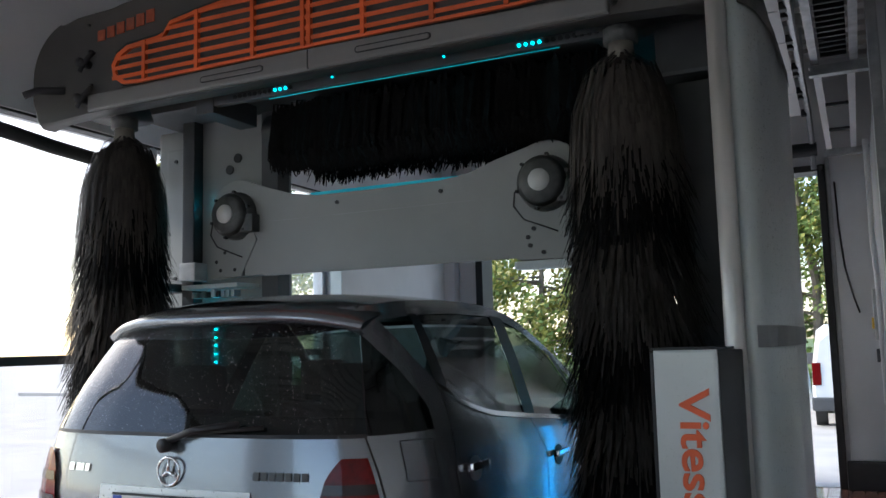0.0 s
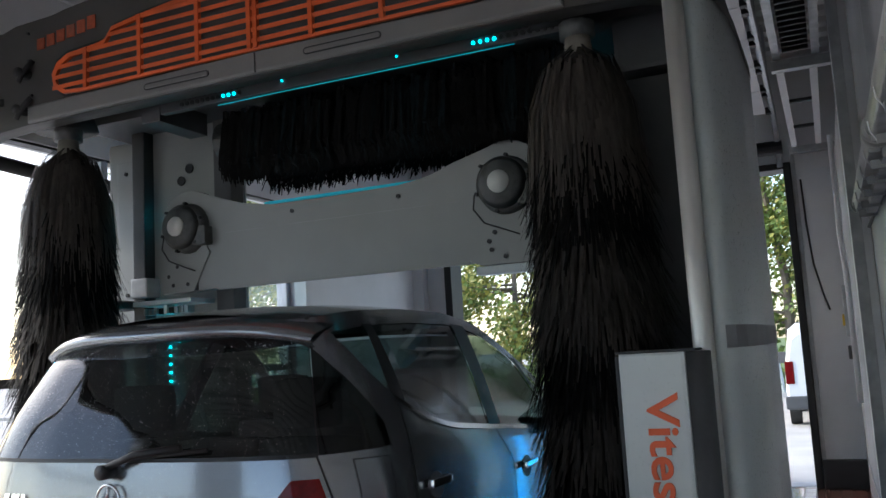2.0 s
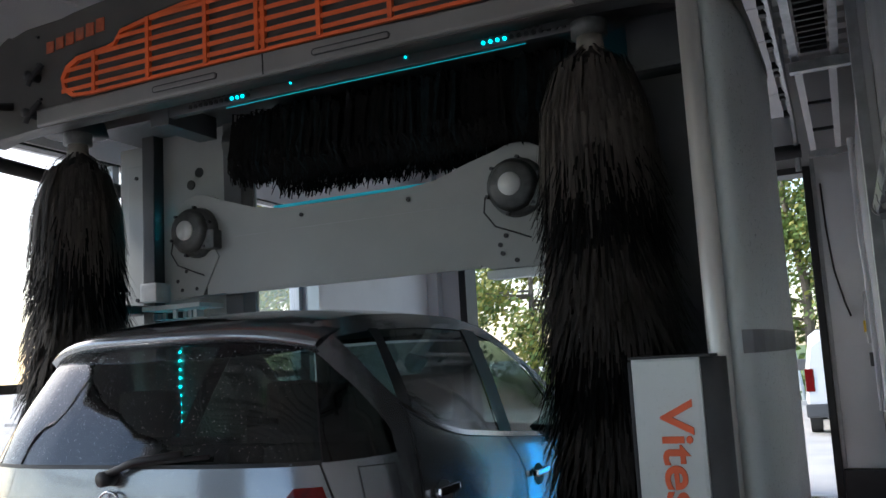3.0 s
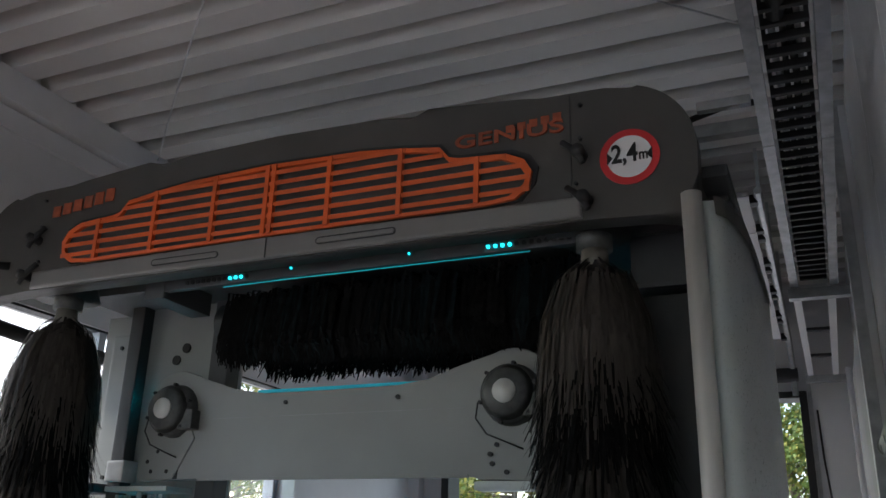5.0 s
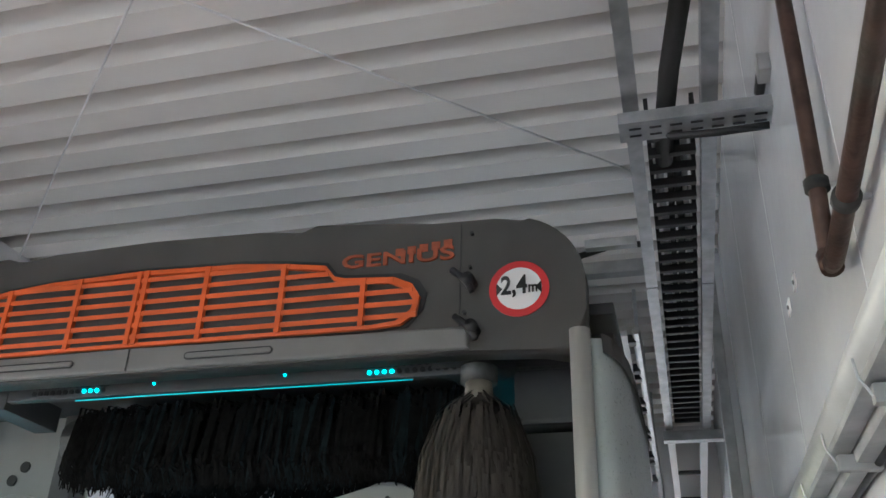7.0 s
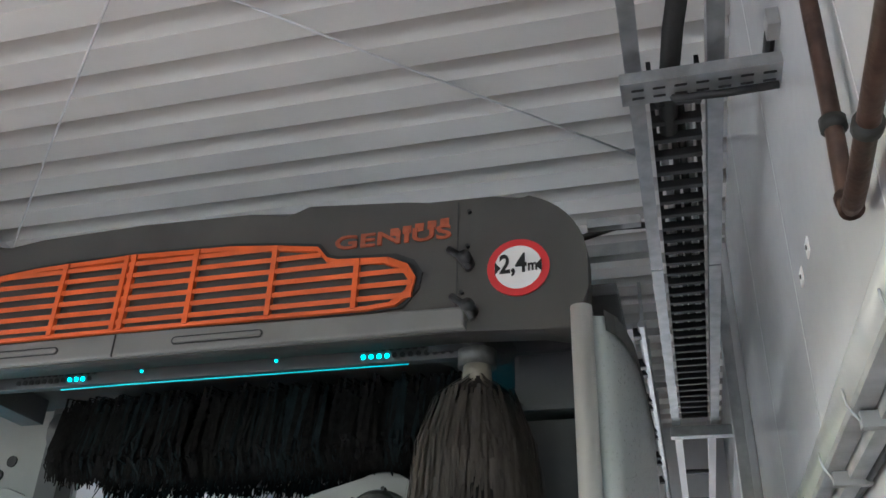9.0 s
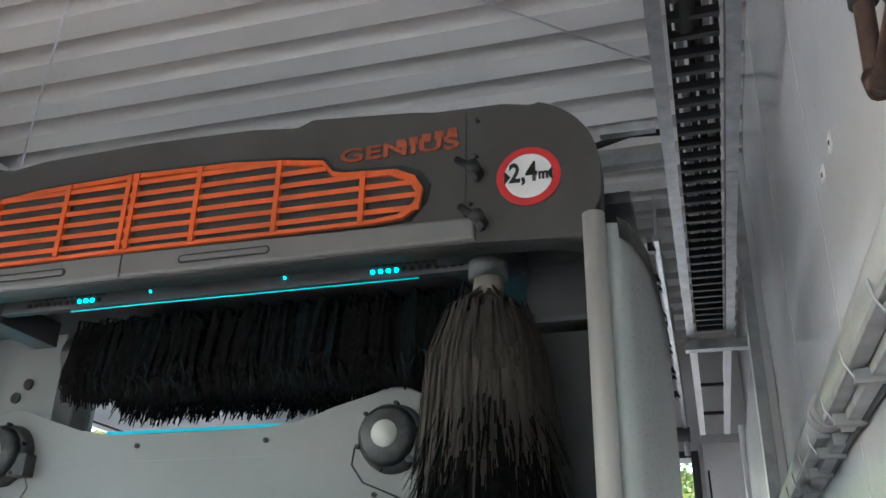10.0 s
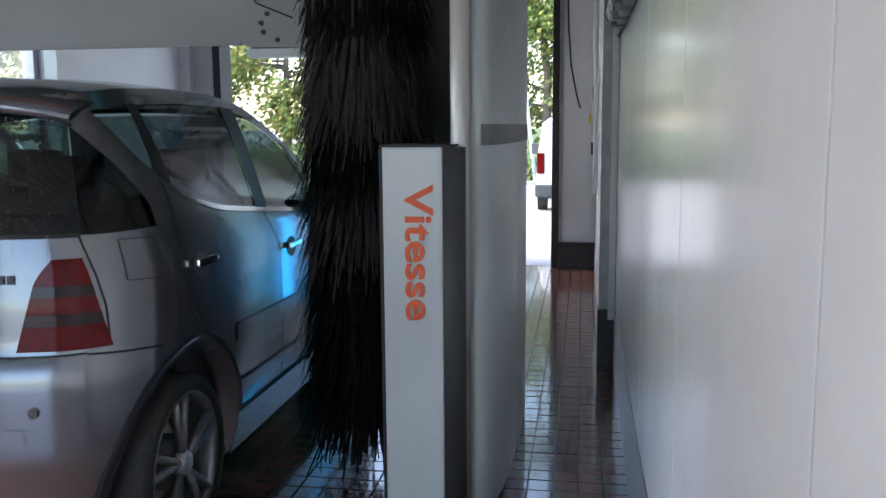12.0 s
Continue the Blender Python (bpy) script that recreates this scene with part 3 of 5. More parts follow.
def gspan(z):
    """The two ends of the grille at a height."""
    x = -1.315 if 2.89 < z < 3.0 else (-1.38 if z <= 2.89 else None)
    if x is None:
        pts = gh[:9]
        for (xa, za), (xb, zb) in zip(pts, pts[1:]):
            if zb <= z <= za and za != zb:
                x = xb + (xa - xb) * (z - zb) / (za - zb)
                break
        else:
            x = XC - 0.05
    return 2 * XC - x, x


for k in range(6):
    z = 2.895 + 0.052 * k
    x0, x1 = gspan(z + 0.012)
    if x1 - x0 < 0.3:
        continue
    bm = bmesh.new()
    prismv = [(3.700, z - 0.009), (3.698, z + 0.011), (3.716, z + 0.021), (3.720, z + 0.001)]
    va = [bm.verts.new((x0 + 0.008, y, zz)) for y, zz in prismv]
    vb = [bm.verts.new((x1 - 0.008, y, zz)) for y, zz in prismv]
    for i in range(4):
        bm.faces.new((va[i], va[(i + 1) % 4], vb[(i + 1) % 4], vb[i]))
    bm.faces.new(va[::-1])
    bm.faces.new(vb)
    part("slat", bm, ORANGE, grille)
for x in (-1.545, -1.895, -2.245, XC - 0.017, XC + 0.017, -2.865, -3.215, -3.565):
    part("rib", boxm((x - 0.011, 3.694, 2.862), (x + 0.011, 3.718, gtop(x) - 0.004), 0.003), ORANGE, grille)

# worn lettering on both shoulders
part("lettering", lettering("GENIUS", -1.655, -1.185, 3.135, 3.195, 3.731), ORANGE_WORN, gantry, "worn orange lettering")
for k in range(5):
    part("letter_bar", boxm((-1.43 + k * 0.05, 3.7305, 3.172 + 0.004 * k), (-1.395 + k * 0.05, 3.733, 3.205 + 0.005 * k)), ORANGE_WORN, gantry, "unreadable worn orange letter")
for k in range(6):
    part("letter_bar", boxm((-3.93 + k * 0.07, 3.728, 3.135 + 0.008 * k), (-3.875 + k * 0.07, 3.732, 3.195 + 0.01 * k)), ORANGE_WORN, gantry, "unreadable worn orange letter")


def disc(x, z, r, y0, y1, n=40):
    return prismm([(x + r * math.cos(2 * math.pi * i / n), z + r * math.sin(2 * math.pi * i / n)) for i in range(n)], y0, y1)


sign = part("width_sign", disc(-0.93, 2.982, 0.115, 3.7290, 3.736), SIGN_RED, gantry, "round red and white 2.4 m width limit sign")
part("sign_field", disc(-0.93, 2.982, 0.087, 3.7275, 3.733), SIGN_WHITE, sign)
part("sign_text", lettering("2,4", -0.998, -0.898, 2.945, 3.035, 3.7265), INK, sign)
part("sign_text", lettering("m", -0.893, -0.860, 2.962, 2.992, 3.7265), INK, sign)
for s in (-1, 1):
    part("arrow", prismm([(-0.93 + s * 0.064, 2.982), (-0.93 + s * 0.086, 3.008), (-0.93 + s * 0.086, 2.956)], 3.7255, 3.730), INK, sign)
bm = disc(-3.0 - 1.19, 2.982, 0.10, 3.80, 3.80 + 0.004)
part("width_sign", bm, SIGN_RED, gantry, "round red width limit sign at the edge")

for sx in (1, -1):
    def X(x):
        return x if sx > 0 else 2 * XC - x
    for x, z in ((-1.115, 3.015), (-1.10, 2.82)):
        bm = tube(bmesh.new(), [(X(x - 0.07), 3.70, z + 0.055), (X(x - 0.03), 3.69, z + 0.02), (X(x), 3.685, z - 0.02), (X(x + 0.015), 3.68, z - 0.05)], 0.014, 8)
        cyl(bm, (X(x), 3.66, z), (X(x), 3.74, z), 0.024, n=12)
        part("spray_nozzle", bm, BLACK, gantry, "black spray nozzle", True)
    for x, z in ((-1.21, 2.82), (-1.115, 3.24), (-1.12, 3.09), (-1.14, 2.90)):
        part("screw", cylm((X(x), 3.722, z), (X(x), 3.74, z), 0.014 if z < 2.85 else 0.008, n=10), BLACK, gantry)
part("sensor_arm", tube(bmesh.new(), [(-4.18, 3.74, 2.90), (-4.30, 3.66, 2.90), (-4.36, 3.62, 2.87)], 0.022, 8), BLACK, gantry, "black sensor arm", True)

hood = [(XC + (x - XC) * 0.985, min(3.20, max(z, 2.9))) for x, z in outline if z > 2.86]
part("hood", prismm(hood, 3.842, 4.30, 0.0), FASCIA, gantry, "", False)
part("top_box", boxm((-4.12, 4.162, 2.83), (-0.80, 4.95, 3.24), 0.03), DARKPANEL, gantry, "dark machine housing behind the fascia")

# light bar with perforated ends
bar = part("light_bar", boxm((-3.32, 3.935, 2.735), (-1.14, 3.975, 2.815), 0.006), DARKPANEL, gantry, "dark steel light bar with cyan diodes")
for x0, lit in ((-3.16, (8, 11)), (-1.58, (0, 4))):
    for k in range(12):
        for j in range(2):
            on = j == 0 and lit[0] <= k < lit[1]
            part("diode" if on else "hole", cylm((x0 + k * 0.032 + j * 0.016, 3.929, 2.762 + j * 0.028), (x0 + k * 0.032 + j * 0.016, 3.94, 2.762 + j * 0.028), 0.0085 if on else 0.0115, n=6), CYAN if on else INK, bar)
for x in (-2.56, -1.95):
    part("diode", cylm((x, 3.929, 2.775), (x, 3.94, 2.775), 0.005, n=8), CYAN, bar)
part("light_strip", tube(bmesh.new(), [(-2.95, 3.95, 2.726), (-2.6, 3.95, 2.729), (-2.1, 3.95, 2.728), (-1.4, 3.95, 2.728)], 0.003, 6), glow("cyan strip lamp", (0.0, 0.6, 0.7), 0.055), bar, "cyan light strip", True)
bar2 = part("bar_mount", boxm((-3.42, 3.93, 2.70), (-3.30, 4.3, 2.82), 0.006), DARKPANEL, gantry)


def strips(bm, rows, per, spread, length, width, rng, radius, axis):
    """Flat bristle strips that leave a vertical core, bow outward and hang down."""
    for z0, r0 in rows:
        for k in range(per):
            t = 2 * math.pi * (k + rng.random()) / per
            d, s = Vector((math.cos(t), math.sin(t), 0)), Vector((-math.sin(t), math.cos(t), 0))
            ln, w, lean = length * rng.uniform(0.75, 1.15), width * rng.uniform(0.6, 1.2), rng.uniform(-0.3, 0.3)
            z = z0 + rng.uniform(-0.06, 0.06)
            rr = radius(z - ln * 0.55) * rng.uniform(0.84, 1.07)
            pts = [(r0, 0.0), (r0 + (rr - r0) * 0.62, 0.13), (rr * 0.97, 0.45), (rr * rng.uniform(0.98, 1.10), 1.0)] if spread else [(rr * 0.3, 0.0), (rr * 0.74, 0.22), (rr * 0.93, 0.6), (rr * rng.uniform(0.93, 1.17), 1.0)]
            prev = None
            for i, (r, f) in enumerate(pts):
                c = Vector((axis[0], axis[1], z - ln * f)) + d * r + s * lean * 0.1 * f
                ww = w * (1, 1, 0.9, 0.55)[i]
                cur = (bm.verts.new(c - s * ww), bm.verts.new(c + s * ww))
                if prev:
                    bm.faces.new((prev[0], prev[1], cur[1], cur[0]))
                prev = cur
    return bm


def rad(z):
    return 0.12 + 0.10 * min(1, max(0, (2.60 - z) / 0.25)) + 0.06 * min(1, max(0, (2.35 - z) / 0.7))


def side_brush(x, y, seed):
    rng = random.Random(seed)
    core = part("side_brush", cylm((x, y, 0.30), (x, y, 2.46), 0.13, n=20), BLACK, gantry, "hanging wash brush with long dark bristles", True)
    part("collar", cylm((x, y, 2.60), (x, y, 2.70), 0.062, 0.052, 20), COLLAR, core, "worn beige brush collar", True)
    part("clamp", cylm((x, y, 2.70), (x, y, 2.79), 0.075, n=12), MOTOR, core, "dark drive clamp", True)
    part("mount", cylm((x - 0.02, y, 2.76), (x - 0.02, y, 2.86), 0.17, 0.14, 24), BLACK, core, "black brush mount", True)
    top = [(2.60 - 0.012 * k, 0.055) for k in range(7)] + [(2.5, 0.07), (2.42, 0.07)]
    part("bristles", strips(bmesh.new(), top, 120, 1, 0.52, 0.0062, rng, rad, (x, y)), BRISTLE_A, core, "grey-brown upper bristles")
    for mname, za, zb in ((BRISTLE_B, 2.36, 1.98), (BRISTLE_D, 1.94, 1.62), (BRISTLE_B, 1.58, 1.40), (BRISTLE_D, 1.36, 1.16), (BRISTLE_B, 1.12, 0.42)):
        n = int((za - zb) / 0.05) + 1
        part("bristles", strips(bmesh.new(), [(za - 0.05 * k, 0.075) for k in range(n)], 150, 0, 0.29, 0.0064, rng, rad, (x, y)), mname, core)
    return core


side_brush(-1.133, 3.96, 1)
side_brush(-3.96, 3.96, 2)

# horizontal roof brush
rng = random.Random(7)
roofb = part("roof_brush", cylm((-3.28, 4.42, 2.68), (-1.20, 4.42, 2.68), 0.11, n=20), BLACK, gantry, "black horizontal roof brush with hanging bristles", True)
for m, frac in ((BRISTLE_B, 0.72), (BRISTLE_C, 0.28)):
    bm = bmesh.new()
    for k in range(int(4200 * frac)):
        x, t = rng.uniform(-3.11, -1.24), rng.uniform(-0.2, math.pi + 0.2)
        if m is BRISTLE_C and math.sin(x * 9) < 0:
            x += 0.17
        d = Vector((0, -math.sin(t + math.pi / 2 - math.pi / 2), -abs(math.cos(t)) * 0.2))
        out = 0.24 * abs(math.sin(t)) * rng.uniform(0.6, 1)
        sy = -1 if rng.random() < 0.7 else 1
        p0 = Vector((x, 4.42 + sy * 0.09, 2.68 + rng.uniform(-0.05, 0.12)))
        p1 = p0 + Vector((rng.uniform(-0.01, 0.01), sy * out * 0.8, -0.02))
        p2 = Vector((x + rng.uniform(-0.02, 0.02), 4.42 + sy * (0.09 + out), 2.50 + rng.uniform(-0.05, 0.03)))
        p3 = Vector((x + rng.uniform(-0.03, 0.03), 4.42 + sy * (0.08 + out * 0.9), 2.415 + rng.uniform(-0.025, 0.04)))
        w = rng.uniform(0.004, 0.008)
        prev = None
        for p, ww in ((p0, w), (p1, w), (p2, w), (p3, w * 0.5)):
            cur = (bm.verts.new(p + Vector((-ww, 0, 0))), bm.verts.new(p + Vector((ww, 0, 0))))
            if prev:
                bm.faces.new((prev[0], prev[1], cur[1], cur[0]))
            prev = cur
    part("bristles", bm, m, roofb)
part("back_curtain", boxm((-3.13, 4.60, 2.46), (-1.22, 4.66, 2.82), 0.01), BLACK, roofb)

# dryer beam with two motors
bo = [(-3.625, 1.855), (-3.60, 2.02), (-3.632, 2.12)] + [(-3.44 + 0.2 * math.cos(radians(a)), 2.20 + 0.215 * math.sin(radians(a))) for a in range(175, 50, -12)]
bo += [(-3.22, 2.345), (-3.08, 2.297), (-2.90, 2.272), (XC, 2.270), (-2.16, 2.275), (-2.0, 2.292), (-1.86, 2.345)]
bo += [(-1.60 + 0.2 * math.cos(radians(a)), 2.20 + 0.215 * math.sin(radians(a))) for a in range(118, 20, -12)] + [(-1.412, 2.16), (-1.408, 1.835), (-1.75, 1.842), (-1.78, 1.86), (XC, 1.868), (-3.26, 1.862)]
beam = part("dryer_beam", prismm(bo, 4.30, 4.36, 0.004, 1), PLATE, gantry, "white coated dryer beam with two dark motors")
part("beam_body", boxm((-3.40, 4.362, 1.90), (-1.60, 4.75, 2.24), 0.03), PLATE, beam)
part("beam_fold", boxm((-3.25, 4.288, 1.852), (-1.80, 4.302, 1.868), 0.003), PLATE, beam)
part("crease", boxm((-3.2, 4.2985, 2.155), (-1.83, 4.301, 2.158)), SEAM, beam)
part("light_strip", boxm((-2.95, 4.31, 2.277), (-1.98, 4.38, 2.291)), CYAN_DIM, beam, "cyan lit top edge")
part("side_plate", prismm([(-3.62, 1.86), (-3.60, 2.02), (-3.44, 2.03), (-3.33, 2.12), (-3.30, 2.06), (-3.41, 1.86)], 4.292, 4.302), PLATE, beam)
part("gap", boxm((-3.415, 4.296, 1.862), (-3.385, 4.303, 1.99)), BLACK, beam)
for x in (-3.441, -1.601):
    mo = part("motor", cylm((x, 4.235, 2.203), (x, 4.31, 2.203), 0.125, 0.14, 28), MOTOR, beam, "dark motor with a pale cap", True)
    part("motor_ring", cylm((x, 4.195, 2.203), (x, 4.236, 2.203), 0.095, 0.12, 28), MOTOR, mo, "", True)
    part("cap", cylm((x, 4.185, 2.203), (x, 4.197, 2.203), 0.052, n=24), CAPWHITE, mo, "pale round cap", True)
    part("terminal_box", boxm((x + 0.07, 4.23, 2.10), (x + 0.16, 4.30, 2.20), 0.012), MOTOR, mo)
    for k in range(6):
        t = 2 * math.pi * k / 6 + 0.3
        part("bolt", cylm((x + 0.13 * math.cos(t), 4.225, 2.203 + 0.13 * math.sin(t)), (x + 0.13 * math.cos(t), 4.25, 2.203 + 0.13 * math.sin(t)), 0.009, n=6), BLACK, mo)
    part("cable", tube(bmesh.new(), [(x - 0.15, 4.27, 2.17), (x - 0.155, 4.26, 2.10), (x - 0.10, 4.25, 2.03), (x, 4.25, 1.99), (x + 0.06, 4.27, 1.965)], 0.004, 6), BLACK, mo, "", True)
for x, z in ((-2.77, 2.221), (-2.157, 2.220), (-1.624, 1.874), (-1.44, 1.874), (-1.70, 1.95), (-1.69, 1.91), (-1.67, 1.99), (-3.55, 1.9), (-3.45, 1.9), (-3.52, 2.0), (-3.58, 1.95)):
    part("screw", cylm((x, 4.29, z), (x, 4.303, z), 0.011, n=8), BLACK, beam)
part("hinge_block", boxm((-1.49, 4.30, 1.765), (-1.40, 4.42, 1.835), 0.008), BLACK, beam)
part("wrap", boxm((-1.78, 4.305, 1.80), (-1.50, 4.40, 1.84), 0.015), PANEL, beam, "crumpled pale film")

# left column
lc = part("column", boxm((-4.33, 4.62, -0.012), (-3.42, 4.80, 2.86), 0.02), PLATE, gantry, "white left machine column")
part("inner_plate", boxm((-3.84, 4.47, 0.0), (-3.38, 4.50, 2.95), 0.006), PLATE, lc, "white perforated inner plate")
part("guide_rail", boxm((-3.935, 4.40, 0.0), (-3.845, 4.50, 2.95), 0.008), BLACK, lc, "black guide rail")
part("cover", boxm((-4.20, 4.55, 0.0), (-3.94, 4.62, 2.72), 0.012), PLATE, lc)
part("shadow_rail", boxm((-3.378, 4.44, 0.0), (-3.26, 4.55, 2.9), 0.008), DARKPANEL, lc)
part("tube", cylm((-3.285, 4.57, 0.0), (-3.285, 4.57, 2.8), 0.018), GALV, lc, "", True)
for x, z, r in ((-3.57, 2.585, 0.028), (-3.63, 2.52, 0.028), (-3.60, 2.36, 0.028), (-3.72, 2.88, 0.01), (-3.46, 2.88, 0.01), (-3.62, 1.55, 0.035), (-3.60, 1.35, 0.035), (-3.63, 1.15, 0.03)):
    part("hole", cylm((x, 4.462, z), (x, 4.472, z), r, n=12), INK, lc)
for x, z in ((-4.12, 2.64), (-4.12, 1.9), (-4.0, 2.6)):
    part("screw", cylm((x, 4.54, z), (x, 4.552, z), 0.012, n=8), INK, lc)
for k in range(30):
    z = 0.95 + 0.048 * k
    if not 1.75 < z < 2.25:
        part("diode", cylm((-3.73, 4.458, z), (-3.73, 4.471, z), 0.006, n=8), CYAN_DOT, lc)
part("sensor_arm", boxm((-4.10, 4.10, 1.80), (-3.93, 4.50, 1.85), 0.018), BLACK, lc, "black guide arm")
part("valve_block", boxm((-3.92, 4.36, 1.86), (-3.80, 4.47, 1.97), 0.01), GALV_DULL, lc)
part("lit_tray", boxm((-3.80, 4.25, 1.80), (-3.40, 4.45, 1.825), 0.004), PANEL, lc)
rng = random.Random(3)
for k in range(9):
    x = -3.75 + 0.035 * k
    part("connector", boxm((x, 4.28, 1.75), (x + 0.024, 4.34, 1.80 + rng.uniform(-0.02, 0.0)), 0.003), rng.choice((BLACK, PANEL, GALV)), lc)

# right column
bm = bmesh.new()
plan = [(-0.665, 3.62), (-0.63, 3.628), (-0.60, 3.68), (-0.575, 3.78), (-0.555, 3.95), (-0.545, 4.25), (-0.54, 4.9), (-0.60, 4.9), (-0.665, 4.2)]
va = [bm.verts.new((x, y, 0.0)) for x, y in plan]
vb = [bm.verts.new((x, y, 2.715)) for x, y in plan]
for i in range(len(plan)):
    bm.faces.new((va[i], va[(i + 1) % len(plan)], vb[(i + 1) % len(plan)], vb[i]))
bm.faces.new(vb)
rc = part("column", bm, PANEL, gantry, "pale grey-green curved right machine column")
for p in rc.data.polygons:
    p.use_smooth = abs(p.normal.z) < 0.5
bm = bmesh.new()
va = [bm.verts.new((x + 0.004, y - 0.003, 1.413)) for x, y in plan[1:7]]
vb = [bm.verts.new((x + 0.004, y - 0.003, 1.490)) for x, y in plan[1:7]]
for i in range(5):
    bm.faces.new((va[i], va[i + 1], vb[i + 1], vb[i]))
part("band", bm, SEAM, rc, "grey band round the column")
bm = bmesh.new()
va = [bm.verts.new((x + 0.006, y - 0.006, 2.66)) for x, y in plan[1:7]]
vb = [bm.verts.new((x + 0.002, y - 0.004, 2.735)) for x, y in plan[1:7]]
for i in range(5):
    bm.faces.new((va[i], va[i + 1], vb[i + 1], vb[i]))
part("top_rim", bm, FASCIA, rc, "dark upper rim")
part("crash_tube", cylm((-0.698, 3.60, -0.012), (-0.698, 3.60, 2.74), 0.036, n=24), STEEL, rc, "worn steel crash tube", True)
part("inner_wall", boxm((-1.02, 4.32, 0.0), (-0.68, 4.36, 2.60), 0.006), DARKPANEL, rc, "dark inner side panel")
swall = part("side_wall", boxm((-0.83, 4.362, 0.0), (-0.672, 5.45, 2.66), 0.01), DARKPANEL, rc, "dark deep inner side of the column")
# Added post, hidden behind the column; carries the blue glow strip.
rear = part("glow_post", boxm((-0.83, 6.08, 0.0), (-0.73, 6.46, 1.35), 0.01), DARKPANEL, rc, "unseen dark post added to carry the blue glow")
for k in range(30):
    z = 0.45 + 0.05 * k
    part("diode", cylm((-0.84, 5.15, z), (-0.83, 5.15, z), 0.007, n=8), CYAN_DOT, swall)
# Added emitter: its reflection lays the blue glow on the car's doors.
part("light_strip", boxm((-0.842, 6.17, 0.30), (-0.831, 6.37, 1.20), 0.003), glow("added blue door glow", (0.0, 0.40, 1.0), 1.7), rear, "blue glowing strip added to tint the car doors")
# Dark sheet added to black out the bright gap behind the right brush.
part("gap_mask", boxm((-1.45, 4.952, 2.25), (-0.84, 4.99, 2.96), 0.006), DARKPANEL, gantry)
# Deck added out of sight to keep light off brushes and beam.
part("roof_deck", boxm((-4.25, 4.0, 2.97), (-0.60, 5.8, 3.02), 0.01), DARKPANEL, gantry, "dark deck added over the gantry to shade it")
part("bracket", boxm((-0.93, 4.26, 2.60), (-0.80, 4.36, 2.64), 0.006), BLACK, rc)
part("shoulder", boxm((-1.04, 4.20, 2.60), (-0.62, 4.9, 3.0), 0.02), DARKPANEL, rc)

# front cover with the lettering
cv = part("splash_cover", boxm((-0.948, 3.412, 0.0), (-0.735, 3.70, 1.415), 0.012), PANEL, gantry, "pale upright splash cover with orange lettering")
part("cover_edge", boxm((-0.962, 3.425, 0.0), (-0.949, 3.70, 1.405), 0.004), BLACK, cv)
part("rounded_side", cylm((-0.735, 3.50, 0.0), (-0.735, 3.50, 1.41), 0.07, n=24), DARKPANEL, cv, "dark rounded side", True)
part("top_trim", boxm((-0.955, 3.405, 1.412), (-0.70, 3.70, 1.42), 0.002), BLACK, cv)
part("lettering", lettering("Vitesse", -0.868, -0.768, 0.805, 1.285, 3.4085, True), ORANGE_INK, cv, "orange lettering read downwards")

# arm that ties the gantry to the tray
part("chain_arm", boxm((-0.85, 4.30, 3.30), (-0.47, 4.36, 3.36), 0.006), GALV_DULL, gantry)
part("chain_arm", boxm((-0.70, 3.98, 3.26), (-0.49, 4.02, 3.30), 0.006), GALV, gantry)
part("hose", tube(bmesh.new(), [(-0.75, 4.2, 3.34), (-0.6, 4.22, 3.39), (-0.47, 4.25, 3.40)], 0.015, 8), BLACK, gantry, "", True)


# ---- the car ----
CX, CY, CL = -2.44, 2.66, 3.60
car = thing("car", (CX, CY + 1.8, 0), "wet silver-grey compact hatchback parked under the wash gantry", "car")
car.matrix_world = Matrix.Identity(4)


def lerp(pts, v):
    if v <= pts[0][0]:
        return pts[0][1]
    for (a, p), (b, q) in zip(pts, pts[1:]):
        if v <= b:
            t = (v - a) / (b - a)
            return p + (q - p) * t
    return pts[-1][1]


PLAN = [(0.0, 0.0), (0.4, 0.01), (0.6, 0.03), (0.75, 0.065), (0.82, 0.10), (0.88, 0.15), (0.93, 0.215), (0.97, 0.31), (1.0, 0.46)]
TAIL = [(0.20, 0.10), (0.34, 0.03), (0.50, 0.0), (0.74, 0.0), (0.80, 0.015), (0.825, 0.035), (0.95, 0.04), (1.165, 0.075), (1.30, 0.125), (1.50, 0.235), (1.60, 0.33)]
UE = 0.84


def plan_w(s, z):
    """The share of the full half width at s metres from the tail: the corners are round in plan."""
    if s > 2.7:
        return 1 - 0.20 * ((s - 2.7) / 0.9) ** 2
    return lerp([(b, a) for a, b in PLAN], s - lerp(TAIL, z))


SIDE = [(0.20, 0.80), (0.30, 0.835), (0.45, 0.858), (0.60, 0.862), (0.78, 0.862), (0.95, 0.862), (1.05, 0.852), (1.16, 0.825), (1.36, 0.745), (1.54, 0.660), (1.60, 0.620), (1.66, 0.55)]
BELT = [(0.0, 1.165), (0.47, 1.165), (0.53, 1.33), (0.60, 1.30), (0.70, 1.245), (0.91, 1.190), (1.32, 1.145), (1.86, 1.095), (2.3, 1.06), (2.7, 1.02), (3.1, 0.94), (3.4, 0.84), (3.6, 0.72)]
TOP = [(0.15, 1.52), (0.34, 1.565), (0.62, 1.600), (0.97, 1.613), (1.37, 1.607), (1.62, 1.558), (1.85, 1.44), (2.1, 1.28), (2.45, 1.07)]


def W(s, z):
    return lerp(SIDE, z) * plan_w(s, z)


def P(s, z, sgn=1, off=0.0):
    return Vector((CX + sgn * (W(s, z) + off), CY + s, z))


WHEELS, WR = (0.55, 2.97), 0.375


